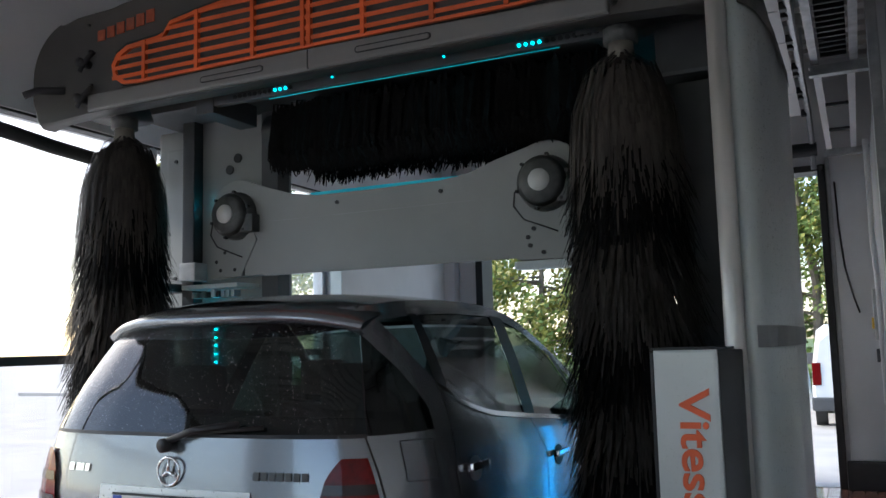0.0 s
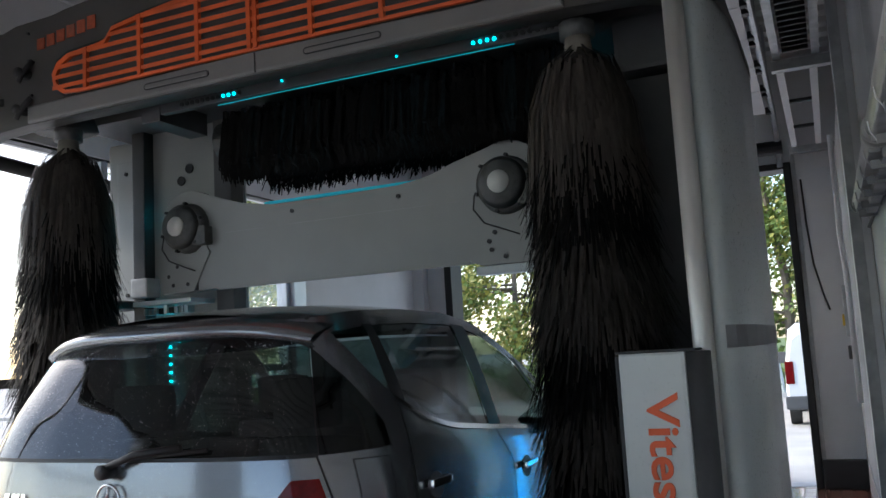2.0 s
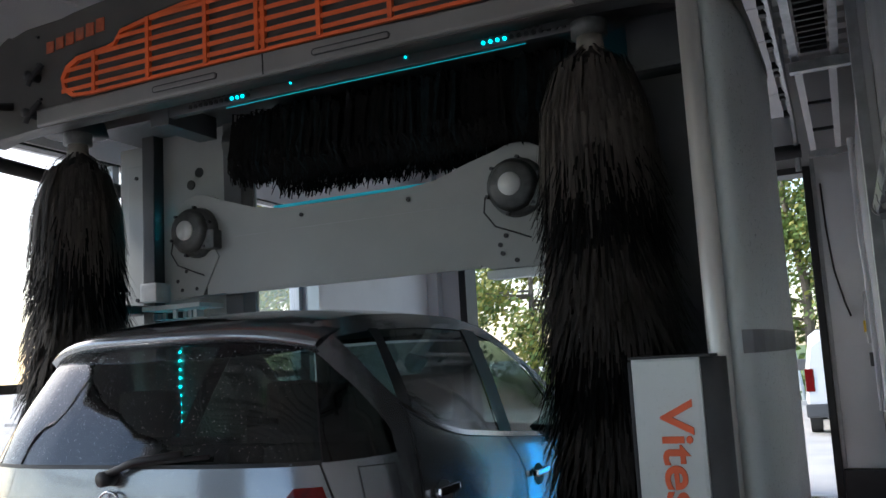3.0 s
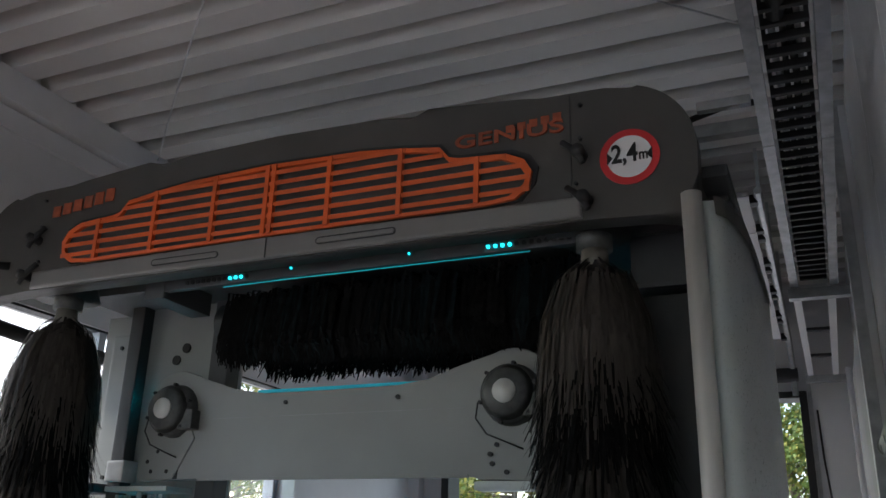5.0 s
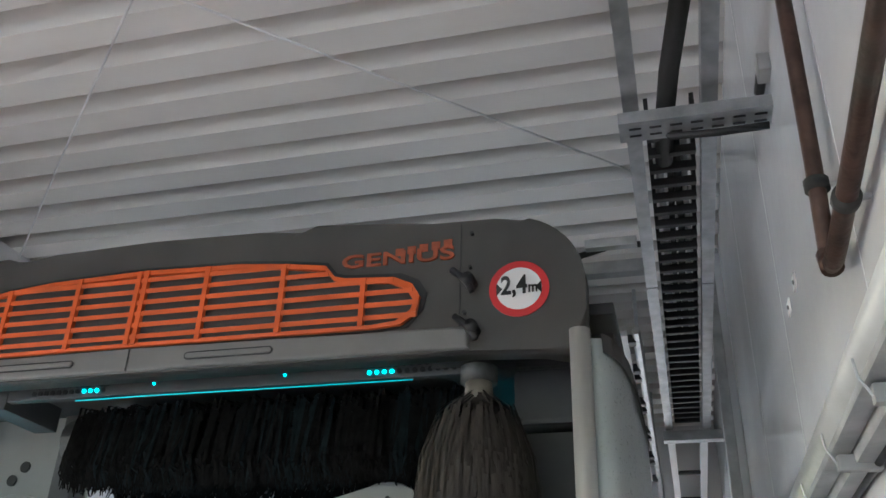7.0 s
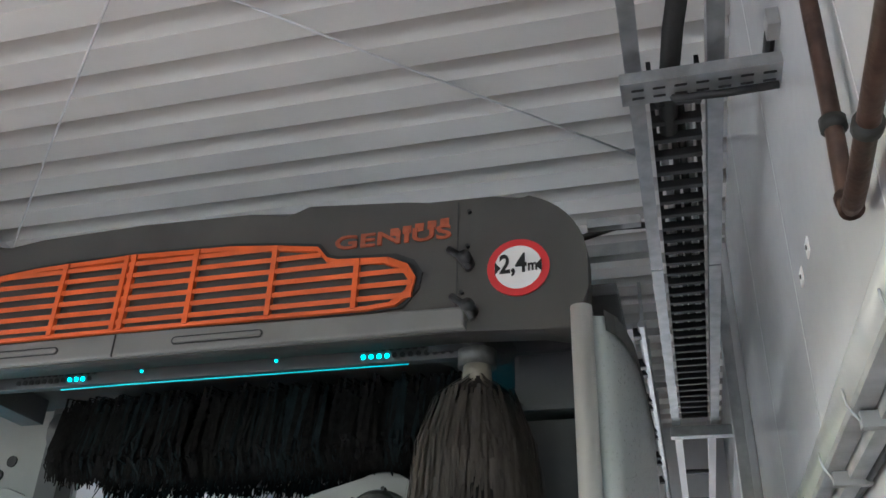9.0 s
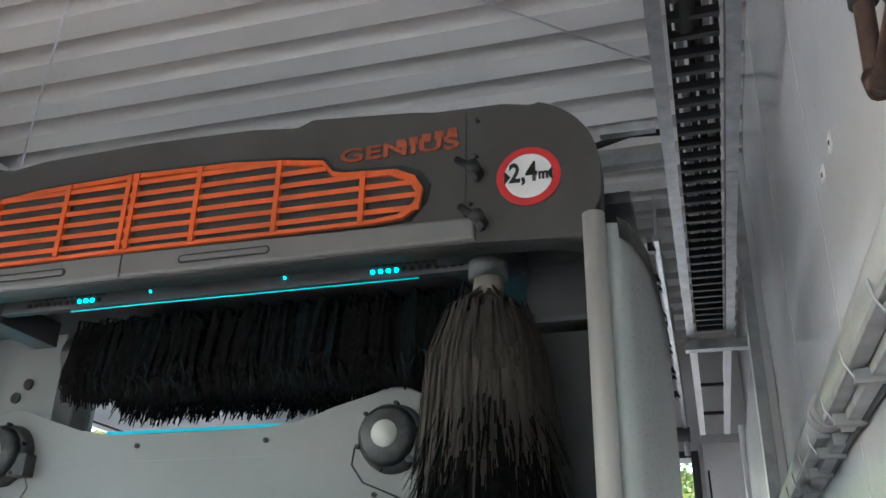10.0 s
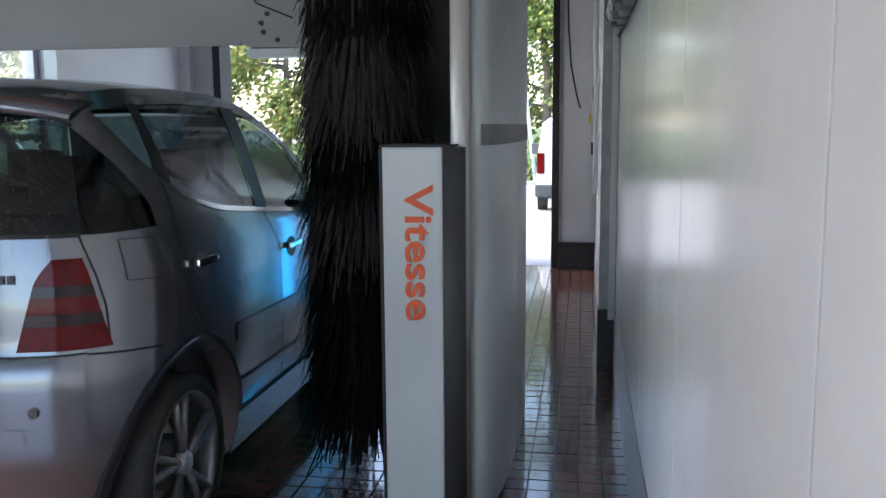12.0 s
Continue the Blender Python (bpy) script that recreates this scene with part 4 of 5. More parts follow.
def rear_s(z, u):
    return lerp(TAIL, z) + lerp(PLAN, abs(u))


def body_side(sgn):
    bm = bmesh.new()
    n, rows = 92, 24
    grid = []
    for i in range(n + 1):
        col = []
        for j in range(rows + 1):
            sb = 0.14 + (CL - 0.14) * i / n
            z = 0.20 + (lerp(BELT, sb) - 0.20) * j / rows
            s0 = rear_s(z, UE) - 0.004
            ss = s0 + (CL - s0) * i / n
            for w in WHEELS:
                dx, dz = ss - w, z - 0.36
                r = math.hypot(dx, dz)
                if 0.001 < abs(r - WR) < 0.028 or (r < WR and r > WR - 0.03):
                    ss, z = w + dx / r * WR, 0.36 + dz / r * WR
            col.append(bm.verts.new(P(ss, z, sgn)))
        grid.append(col)
    for i in range(n):
        for j in range(rows):
            q = (grid[i][j], grid[i + 1][j], grid[i + 1][j + 1], grid[i][j + 1])
            if any(all(math.hypot(v.co.y - CY - w, v.co.z - 0.36) < WR + 0.003 for v in q) for w in WHEELS):
                continue
            bm.faces.new(q if sgn > 0 else q[::-1])
    return bm


def band(curve_a, curve_b, sgn, n=14, m=6, off=0.0):
    """A sheet on the car's side between two curves of (s, z), each given as a list of points run through evenly."""
    def at(c, t):
        k = t * (len(c) - 1)
        i = min(int(k), len(c) - 2)
        return Vector(c[i]).lerp(Vector(c[i + 1]), k - i)
    bm = bmesh.new()
    g = []
    for i in range(n + 1):
        a, b = at(curve_a, i / n), at(curve_b, i / n)
        g.append([bm.verts.new(P(*a.lerp(b, j / m), sgn, off)) for j in range(m + 1)])
    for i in range(n):
        for j in range(m):
            bm.faces.new((g[i][j], g[i + 1][j], g[i + 1][j + 1], g[i][j + 1]))
    return bm


def belt(a, b, n=10, dz=0.0):
    return [(a + (b - a) * i / n, lerp(BELT, a + (b - a) * i / n) + dz) for i in range(n + 1)]


def top(a, b, n=10, dz=0.0):
    return [(a + (b - a) * i / n, lerp(TOP, a + (b - a) * i / n) + dz) for i in range(n + 1)]


def line(p, q, n=6):
    return [(p[0] + (q[0] - p[0]) * i / n, p[1] + (q[1] - p[1]) * i / n) for i in range(n + 1)]


for sgn in (1, -1):
    part("body_side", body_side(sgn), PAINT, car, "", True)
    # side glass, pillars and roof rail
    sill = [(0.45, 1.515), (0.49, 1.425), (0.535, 1.36), (0.575, 1.315)]
    part("side_window", band(sill, top(0.455, 0.63, dz=-0.035), sgn, off=-0.004), CARGLASS, car, "small rear quarter window", True)
    part("side_window", band(belt(0.62, 1.27), top(0.66, 1.37, dz=-0.035), sgn, off=-0.004), CARGLASS, car, "", True)
    part("side_window", band(belt(1.38, 2.10), top(1.48, 1.86, dz=-0.035), sgn, off=-0.004), CARGLASS, car, "", True)
    part("side_window", band(belt(2.13, 2.36), top(1.90, 2.16, dz=-0.035), sgn, off=-0.004), CARGLASS, car, "small front quarter window", True)
    part("pillar", band(line((0.555, 1.31), (0.615, 1.57)), line((0.625, 1.285), (0.665, 1.57)), sgn, off=0.001), BLACK, car, "", True)
    part("pillar", band(line((1.265, 1.145), (1.36, 1.575)), line((1.385, 1.135), (1.485, 1.565)), sgn, off=0.001), BLACK, car, "", True)
    part("pillar", band(line((2.09, 1.07), (1.85, 1.42)), line((2.135, 1.07), (1.905, 1.40)), sgn, off=0.001), BLACK, car, "", True)
    part("pillar", band(line((2.34, 1.05), (2.10, 1.265)), line((2.50, 1.04), (2.13, 1.28)), sgn, off=0.001), PAINT, car, "", True)
    part("roof_rail", band(top(0.345, 2.45, 24, dz=-0.037), top(0.345, 2.45, 24, dz=0.02), sgn, 28, 4), PAINT, car, "", True)
    part("window_trim", band(belt(0.56, 2.45, 24, dz=-0.016), belt(0.56, 2.45, 24, dz=0.003), sgn, 40, 2, off=0.006), CHROME, car, "thin bright window trim", True)
    # rear shoulder between the tailgate glass and the quarter window
    edge = [(0.345, 1.49), (0.36, 1.44), (0.405, 1.34), (0.45, 1.235), (0.445, 1.15)]
    part("rear_pillar", band(edge, [(0.44, 1.575), (0.45, 1.515), (0.50, 1.40), (0.575, 1.31), (0.62, 1.15)], sgn, 20, 6, off=0.0015), PAINT, car, "", True)
    part("rear_pillar", band([(0.30, 1.53), (0.325, 1.51), (0.345, 1.49)], [(0.36, 1.59), (0.42, 1.595), (0.445, 1.57)], sgn, 8, 6, off=0.001), PAINT, car, "", True)
    zs = (1.50, 1.42, 1.34, 1.25, 1.166)
    part("rear_quarter_glass", band([(rear_s(z, UE), z) for z in zs], [(s + 0.004, z) for s, z in edge[:-1]] + [(0.435, 1.168)], sgn, 20, 6, off=0.004), CARGLASS_DARK, car, "dark wrap-around rear side glass", True)
    # doors: cut lines and handles
    for c in ([(0.57, 1.30), (0.53, 1.12), (0.51, 1.02), (0.53, 0.92), (0.62, 0.80), (0.78, 0.70), (0.90, 0.55), (0.93, 0.38)], [(1.32, 1.13), (1.44, 0.98), (1.45, 0.75), (1.43, 0.38)], [(2.48, 1.02), (2.50, 0.8), (2.44, 0.38)]):
        part("door_gap", band(c, [(s + 0.006, z) for s, z in c], sgn, 24, 1, off=0.002), INK, car)
    for s, z in ((0.665, 1.02), (1.60, 0.955)):
        part("handle_recess", band([(s - 0.060 * math.cos(math.pi * k / 10), z - 0.012 - 0.045 * math.sin(math.pi * k / 10)) for k in range(11)], [(s - 0.060 * math.cos(math.pi * k / 10), z - 0.012 + 0.045 * math.sin(math.pi * k / 10)) for k in range(11)], sgn, 10, 4, off=0.003), DARKPANEL, car, "dark round handle recess", True)
        hx = CX + sgn * (W(s, z) + 0.022)
        part("door_handle", boxm((hx - 0.012, CY + s - 0.085, z - 0.014), (hx + 0.010, CY + s + 0.075, z + 0.014), 0.009), CHROME, car, "chrome door handle")
    part("side_moulding", band(line((0.93, 0.66), (2.55, 0.62), 10), line((0.93, 0.73), (2.55, 0.69), 10), sgn, 20, 3, off=0.006), PAINT, car, "", True)
    part("sill_moulding", band(line((0.94, 0.45), (2.56, 0.43), 10), line((0.94, 0.50), (2.56, 0.48), 10), sgn, 20, 3, off=0.010), PAINT, car, "", True)
    part("sill", band(line((0.93, 0.20), (2.58, 0.20), 10), line((0.93, 0.37), (2.58, 0.36), 10), sgn, 20, 3, off=0.012), SILVER, car, "bright silver sill panel", True)
    mx = CX + sgn * 0.93
    part("door_mirror", boxm((mx - 0.10, CY + 2.16, 1.07), (mx + 0.09, CY + 2.30, 1.23), 0.045), BLACK, car, "black door mirror", True)
    # wheel arches and wheels
    for w in WHEELS:
        bm = bmesh.new()
        prev = None
        for k in range(25):
            t = radians(-20 + 220 * k / 24)
            s, z = w + WR * math.cos(t), 0.36 + WR * math.sin(t)
            a = bm.verts.new(P(s, max(z, 0.2), sgn, 0.0))
            b = bm.verts.new(P(w + (WR + 0.035) * math.cos(t), max(0.36 + (WR + 0.035) * math.sin(t), 0.2), sgn, 0.012))
            c = bm.verts.new(Vector((CX + sgn * 0.55, CY + s, max(z, 0.2))))
            if prev:
                bm.faces.new((prev[0], prev[1], b, a))
                bm.faces.new((prev[2], prev[0], a, c))
            prev = (a, b, c)
        part("wheel_arch", bm, PAINT, car, "", True)
        part("arch_liner", cylm((CX + sgn * 0.50, CY + w, 0.36), (CX + sgn * 0.58, CY + w, 0.36), 0.38, n=28), RUBBER, car)
        wheel = part("wheel", cylm((CX + sgn * 0.60, CY + w, 0.312), (CX + sgn * 0.78, CY + w, 0.312), 0.10, n=20), DARKPANEL, car, "five-spoke alloy wheel", True)
        bm = bmesh.new()
        prof = [(0.62, 0.235), (0.62, 0.30), (0.645, 0.318), (0.80, 0.318), (0.828, 0.30), (0.834, 0.275), (0.824, 0.256)]
        rings = [[bm.verts.new((CX + sgn * u, CY + w + r * math.cos(2 * math.pi * k / 40), 0.312 + r * math.sin(2 * math.pi * k / 40))) for k in range(40)] for u, r in prof]
        for ra, rb in zip(rings, rings[1:]):
            for k in range(40):
                bm.faces.new((ra[k], ra[(k + 1) % 40], rb[(k + 1) % 40], rb[k]))
        part("tyre", bm, RUBBER, wheel, "black tyre", True)
        bm = bmesh.new()
        prof = [(0.62, 0.255), (0.80, 0.240), (0.822, 0.258), (0.826, 0.246), (0.80, 0.230), (0.64, 0.240)]
        rings = [[bm.verts.new((CX + sgn * u, CY + w + r * math.cos(2 * math.pi * k / 40), 0.312 + r * math.sin(2 * math.pi * k / 40))) for k in range(40)] for u, r in prof]
        for ra, rb in zip(rings, rings[1:]):
            for k in range(40):
                bm.faces.new((ra[k], ra[(k + 1) % 40], rb[(k + 1) % 40], rb[k]))
        part("rim", bm, ALLOY, wheel, "silver alloy rim", True)
        part("brake_disc", cylm((CX + sgn * 0.68, CY + w, 0.312), (CX + sgn * 0.70, CY + w, 0.312), 0.15, n=28), GALV_DULL, wheel)
        for k in range(5):
            for d in (-0.16, 0.16):
                t = 2 * math.pi * k / 5 + 0.35
                a = (CX + sgn * 0.80, CY + w + 0.04 * math.cos(t), 0.312 + 0.04 * math.sin(t))
                b = (CX + sgn * 0.808, CY + w + 0.244 * math.cos(t + d), 0.312 + 0.244 * math.sin(t + d))
                part("spoke", cylm(a, b, 0.018, 0.014, 8), ALLOY, wheel, "", True)
        part("hub_cap", cylm((CX + sgn * 0.79, CY + w, 0.312), (CX + sgn * 0.822, CY + w, 0.312), 0.05, 0.04, 18), SILVER, wheel, "", True)


def rear_sheet(z0, z1, u0, u1, n=24, m=10, off=0.0, edge=None):
    """A sheet of the car's tail between heights and between fractions of the half width; edge(z) may give the half width."""
    bm = bmesh.new()
    g = []
    for i in range(n + 1):
        col = []
        for j in range(m + 1):
            z = z0 + (z1 - z0) * j / m
            u = u0 + (u1 - u0) * i / n
            s = rear_s(z, u) - off
            hw = edge(z) if edge else lerp(SIDE, z)
            col.append(bm.verts.new((CX + u * hw, CY + s, z)))
        g.append(col)
    for i in range(n):
        for j in range(m):
            bm.faces.new((g[i][j], g[i + 1][j], g[i + 1][j + 1], g[i][j + 1]))
    return bm


part("rear_bumper", rear_sheet(0.20, 0.815, -UE, UE, 40, 18, 0.012, lambda z: lerp(SIDE, z) + 0.003), PAINT, car, "silver rear bumper", True)
part("tailgate", rear_sheet(0.812, 1.166, -UE, UE, 36, 10), PAINT, car, "silver tailgate", True)
part("rear_window", rear_sheet(1.166, 1.545, -UE, UE, 30, 10, 0.001), CARGLASS_REAR, car, "wet dark rear window", True)
part("window_seal", rear_sheet(1.160, 1.172, -UE, UE, 30, 1, 0.003), INK, car, "", True)
part("plate_recess", rear_sheet(0.83, 0.992, -0.37, 0.39, 16, 6, 0.004), SILVER, car, "", True)
plate = part("number_plate", rear_sheet(0.852, 0.964, -0.275, 0.325, 12, 3, 0.018), SIGN_WHITE, car, "white number plate with plain dark bars", True)
part("plate_frame", rear_sheet(0.964, 0.972, -0.28, 0.33, 12, 1, 0.020), BLACK, plate)
part("plate_band", rear_sheet(0.854, 0.962, -0.275, -0.225, 2, 2, 0.020), mat("plate blue", (0.03, 0.08, 0.4), 0.4), plate)
for k in range(6):
    u = -0.19 + k * 0.083
    part("plate_bar", rear_sheet(0.875, 0.942, u, u + 0.055, 3, 2, 0.021), INK, plate)
for k, (u0, u1) in enumerate(((-0.59, -0.56), (-0.545, -0.52), (-0.515, -0.495), (-0.485, -0.46))):
    part("model_badge", rear_sheet(1.032, 1.058, u0, u1, 2, 2, 0.006), CHROME, car, "small chrome badge bar")
for k in range(7):
    part("badge_bar", rear_sheet(1.030, 1.056, 0.40 + k * 0.034, 0.424 + k * 0.034, 2, 2, 0.006), DARKPANEL, car, "dark chrome badge bar")
bm = bmesh.new()
EZ = 1.048
r0 = [(CX + 0.047 * math.cos(2 * math.pi * k / 32), CY + rear_s(EZ, 0) - 0.012, EZ + 0.047 * math.sin(2 * math.pi * k / 32)) for k in range(33)]
tube(bm, r0, 0.0045, 6)
for t in (90, 210, 330):
    cyl(bm, (CX, CY + rear_s(EZ, 0) - 0.014, EZ), (CX + 0.046 * math.cos(radians(t)), CY + rear_s(EZ, 0) - 0.010, EZ + 0.046 * math.sin(radians(t))), 0.007, 0.003, 6)
part("emblem", bm, CHROME, car, "round chrome emblem ring", True)
for sgn in (1, -1):
    part("gate_gap", band(line((rear_s(1.163, 0.83), 1.163), (rear_s(0.83, 0.885), 0.83), 10), line((rear_s(1.163, 0.83) + 0.004, 1.163), (rear_s(0.83, 0.885) + 0.005, 0.83), 10), sgn, 14, 1, off=0.003), INK, car)
    part("bumper_gap", band(line((rear_s(0.81, 0.80), 0.812), (0.36, 0.785), 8), line((rear_s(0.81, 0.80), 0.818), (0.36, 0.791), 8), sgn, 12, 1, off=0.004), INK, car)
part("bumper_gap", rear_sheet(0.812, 0.819, -UE, UE, 30, 1, 0.012), INK, car)
part("tow_cover", rear_sheet(0.555, 0.605, 0.60, 0.66, 4, 3, 0.0155), PAINT, car, "round towing eye cover", True)
wp = part("wiper", tube(bmesh.new(), [(CX - 0.01, CY + rear_s(1.15, 0) - 0.035, 1.145), (CX + 0.10, CY + rear_s(1.19, 0.1) - 0.04, 1.185), (CX + 0.27, CY + rear_s(1.21, 0.35) - 0.03, 1.205)], 0.012, 8), BLACK, car, "black rear wiper", True)
part("wiper_blade", tube(bmesh.new(), [(CX + 0.05, CY + rear_s(1.17, 0.1) - 0.012, 1.172), (CX + 0.36, CY + rear_s(1.20, 0.4) - 0.012, 1.195)], 0.008, 6), RUBBER, wp, "", True)
part("wiper_hub", cylm((CX - 0.01, CY + rear_s(1.14, 0) - 0.05, 1.135), (CX - 0.01, CY + rear_s(1.14, 0), 1.135), 0.024, n=14), BLACK, wp, "", True)
# spoiler over the rear window
bm = bmesh.new()
g = []
for i in range(33):
    u = -1 + 2 * i / 32
    hw = 0.585
    bow = 0.13 * abs(u) ** 3
    dz = -0.05 * abs(u) ** 4
    x = CX + u * hw
    g.append([bm.verts.new(p) for p in ((x, CY + 0.55, 1.648 + 1.4 * dz), (x, CY + 0.40 + bow * 0.5, 1.630 + 1.3 * dz), (x, CY + 0.23 + bow, 1.585 + dz), (x, CY + 0.205 + bow, 1.565 + dz), (x, CY + 0.225 + bow, 1.545 + dz), (x, CY + 0.36 + bow * 0.7, 1.538 + dz))])
for a, b in zip(g, g[1:]):
    for j in range(5):
        bm.faces.new((a[j], b[j], b[j + 1], a[j + 1]))
part("spoiler", bm, PAINT, car, "silver roof spoiler", True)
# tail lamps that wrap the corners
for sgn in (1, -1):
    def lamp(z0, z1, off, m, nm, lab=""):
        bm = bmesh.new()
        g = []
        for i in range(15):
            t = i / 14
            col = []
            for j in range(7):
                zt = min(z1, 1.03 + 0.07 * min(1, t / 0.35) ** 0.6)
                z = z0 + (max(zt, z0 + 0.01) - z0) * j / 6
                lean = (z - 0.83) / 0.27
                inner, outer = 0.62 + 0.085 * lean, 0.893 - 0.06 * lean
                u = inner + (outer - inner) * t
                col.append(bm.verts.new((CX + sgn * (u * lerp(SIDE, z) + off * 0.8), CY + rear_s(z, u) - off, z)))
            g.append(col)
        for i in range(14):
            for j in range(6):
                bm.faces.new((g[i][j], g[i + 1][j], g[i + 1][j + 1], g[i][j + 1]))
        return part(nm, bm, m, car if nm == "tail_lamp" else tl, lab, True)
    tl = lamp(0.830, 1.100, 0.010, REDLENS, "tail_lamp", "red tail lamp with smoked bands")
    lamp(0.905, 0.940, 0.0135, SMOKELENS, "lens_band")
    lamp(0.990, 1.022, 0.0135, SMOKELENS, "lens_band")
part("parking_sensor", cylm((CX + 0.60, CY + 0.03, 0.655), (CX + 0.60, CY + 0.07, 0.655), 0.016, n=14), DARKPANEL, car)
part("fuel_flap", band(line((0.265, 1.02), (0.275, 1.14)), line((0.40, 1.01), (0.415, 1.135)), 1, 6, 4, off=0.0015), PAINT, car, "", True)
for c, d in ((line((0.262, 1.02), (0.272, 1.14)), (0.0015, 0)), (line((0.401, 1.01), (0.416, 1.135)), (0.0015, 0)), (line((0.265, 1.016), (0.401, 1.006)), (0, 0.002)), (line((0.272, 1.142), (0.415, 1.136)), (0, 0.002))):
    part("flap_gap", band(c, [(s + d[0], z + d[1]) for s, z in c], 1, 6, 1, off=0.002), INK, car)
# roof, windscreen, bonnet, front
bm = bmesh.new()
g = []
for i in range(25):
    s = 0.36 + (1.75 - 0.36) * i / 24
    zt = lerp(TOP, s) + 0.02
    hw = W(s, zt)
    g.append([bm.verts.new((CX + hw * u, CY + s, zt + 0.045 * (1 - abs(u) ** 2.4))) for u in [-1 + 2 * k / 16 for k in range(17)]])
for a, b in zip(g, g[1:]):
    for k in range(16):
        bm.faces.new((a[k], b[k], b[k + 1], a[k + 1]))
part("roof", bm, PAINT, car, "wet silver-grey roof", True)


def cross(profile, m, nm, lab=""):
    bm = bmesh.new()
    g = []
    for s, z, hw, bow in profile:
        g.append([bm.verts.new((CX + hw * u, CY + s + bow * (1 - u * u), z + 0.03 * (1 - u * u))) for u in [-1 + k / 8 for k in range(17)]])
    for a, b in zip(g, g[1:]):
        for k in range(16):
            bm.faces.new((a[k], b[k], b[k + 1], a[k + 1]))
    return part(nm, bm, m, car, lab, True)


cross([(1.75, 1.515, 0.66, 0.08), (2.05, 1.32, 0.72, 0.14), (2.46, 1.06, 0.80, 0.20)], CARGLASS, "windscreen")
cross([(2.46, 1.06, 0.81, 0.20), (2.75, 1.0, 0.84, 0.20), (3.1, 0.93, 0.80, 0.16), (3.42, 0.82, 0.72, 0.12), (3.55, 0.5, 0.70, 0.10), (3.52, 0.2, 0.68, 0.08)], PAINT, "bonnet")
part("underbody", boxm((CX - 0.62, CY + 0.25, 0.18), (CX + 0.62, CY + 3.4, 0.24)), BLACK, car)
part("dashboard", boxm((CX - 0.72, CY + 2.10, 0.86), (CX + 0.72, CY + 2.55, 1.05), 0.06), SEAT, car)
part("cabin_floor", boxm((CX - 0.70, CY + 0.3, 0.46), (CX + 0.70, CY + 2.5, 0.50)), SEAT, car)
for x in (-0.76, 0.74):
    part("door_card", boxm((CX + x, CY + 0.62, 0.46), (CX + x + 0.02, CY + 2.4, 1.04), 0.008), SEAT, car)
part("parcel_shelf", boxm((CX - 0.66, CY + 0.26, 1.10), (CX + 0.66, CY + 0.56, 1.12)), SEAT, car)
part("headliner", boxm((CX - 0.52, CY + 0.42, 1.575), (CX + 0.52, CY + 1.7, 1.60), 0.01), SEAT, car)
for x, s in ((-0.36, 1.55), (0.36, 1.55), (-0.38, 0.62), (0.38, 0.62), (0.0, 0.62)):
    w = 0.25 if s > 1 else 0.19
    se = part("seat_back", boxm((CX + x - w, CY + s - 0.06, 0.60), (CX + x + w, CY + s + 0.08, 1.18), 0.05), SEAT, car, "dark seat", True)
    if x:
        part("headrest", boxm((CX + x - 0.13, CY + s - 0.045, 1.21), (CX + x + 0.13, CY + s + 0.045, 1.39), 0.044), SEAT, se, "", True)
part("steering_wheel", tube(bmesh.new(), [(CX - 0.36 + 0.18 * math.cos(2 * math.pi * k / 20), CY + 2.02 + 0.04 * math.sin(2 * math.pi * k / 20), 1.05 + 0.17 * math.sin(2 * math.pi * k / 20)) for k in range(21)], 0.014, 6), BLACK, car, "", True)

# water drops on the rear window and tailgate
rng = random.Random(21)
vs, fs = [], []
for k in range(1300):
    u, z = rng.uniform(-0.95, 0.95), rng.uniform(1.18, 1.52) if rng.random() < 0.75 else rng.uniform(0.84, 1.15)
    r = rng.uniform(0.0008, 0.0020)
    u = u * UE
    c = Vector((CX + u * lerp(SIDE, z), CY + rear_s(z, u) - 0.001, z))
    b = len(vs)
    vs += [tuple(c + Vector(o) * r) for o in ((1, 0, 0), (0, 0, 1.4), (-1, 0, 0), (0, 0, -1.4), (0, -0.7, -0.2))]
    fs += [(b, b + 1, b + 4), (b + 1, b + 2, b + 4), (b + 2, b + 3, b + 4), (b + 3, b, b + 4)]
me = bpy.data.meshes.new("water_film")
me.from_pydata(vs, [], fs)
me.materials.append(mat("water drop", (0.30, 0.32, 0.34), 0.08, vary=0.05, bump=0, spec=0.8))
for p in me.polygons:
    p.use_smooth = True
ob = new("water_film", me)
ob.parent = car
ob["kind"] = "stuff"


# ---- outside: van and trees ----
van = thing("van", (-0.28, 17.0, -0.1), "white delivery van parked in the yard", "van")
van.matrix_world = Matrix.Identity(4)
VX, VY, VZ = -0.25, 16.4, -0.10
bm = bmesh.new()
g = []
for s, zt, hw in ((0.0, 1.55, 0.80), (0.05, 1.66, 0.84), (0.3, 1.74, 0.86), (2.4, 1.74, 0.86), (2.9, 1.62, 0.84), (3.4, 1.10, 0.84), (4.1, 0.9, 0.8), (4.2, 0.5, 0.78)):
    g.append([bm.verts.new((VX + x * hw, VY + s, VZ + z)) for x, z in ((-0.96, 0.32), (-1, 0.6), (-0.98, min(1.0, zt * 0.62)), (-0.86, zt - 0.1), (-0.7, zt), (0.7, zt), (0.86, zt - 0.1), (0.98, min(1.0, zt * 0.62)), (1, 0.6), (0.96, 0.32))])
for a, b in zip(g, g[1:]):
    for k in range(9):
        bm.faces.new((a[k], b[k], b[k + 1], a[k + 1]))
bm.faces.new(g[0])
part("body", bm, VANWHITE, van)
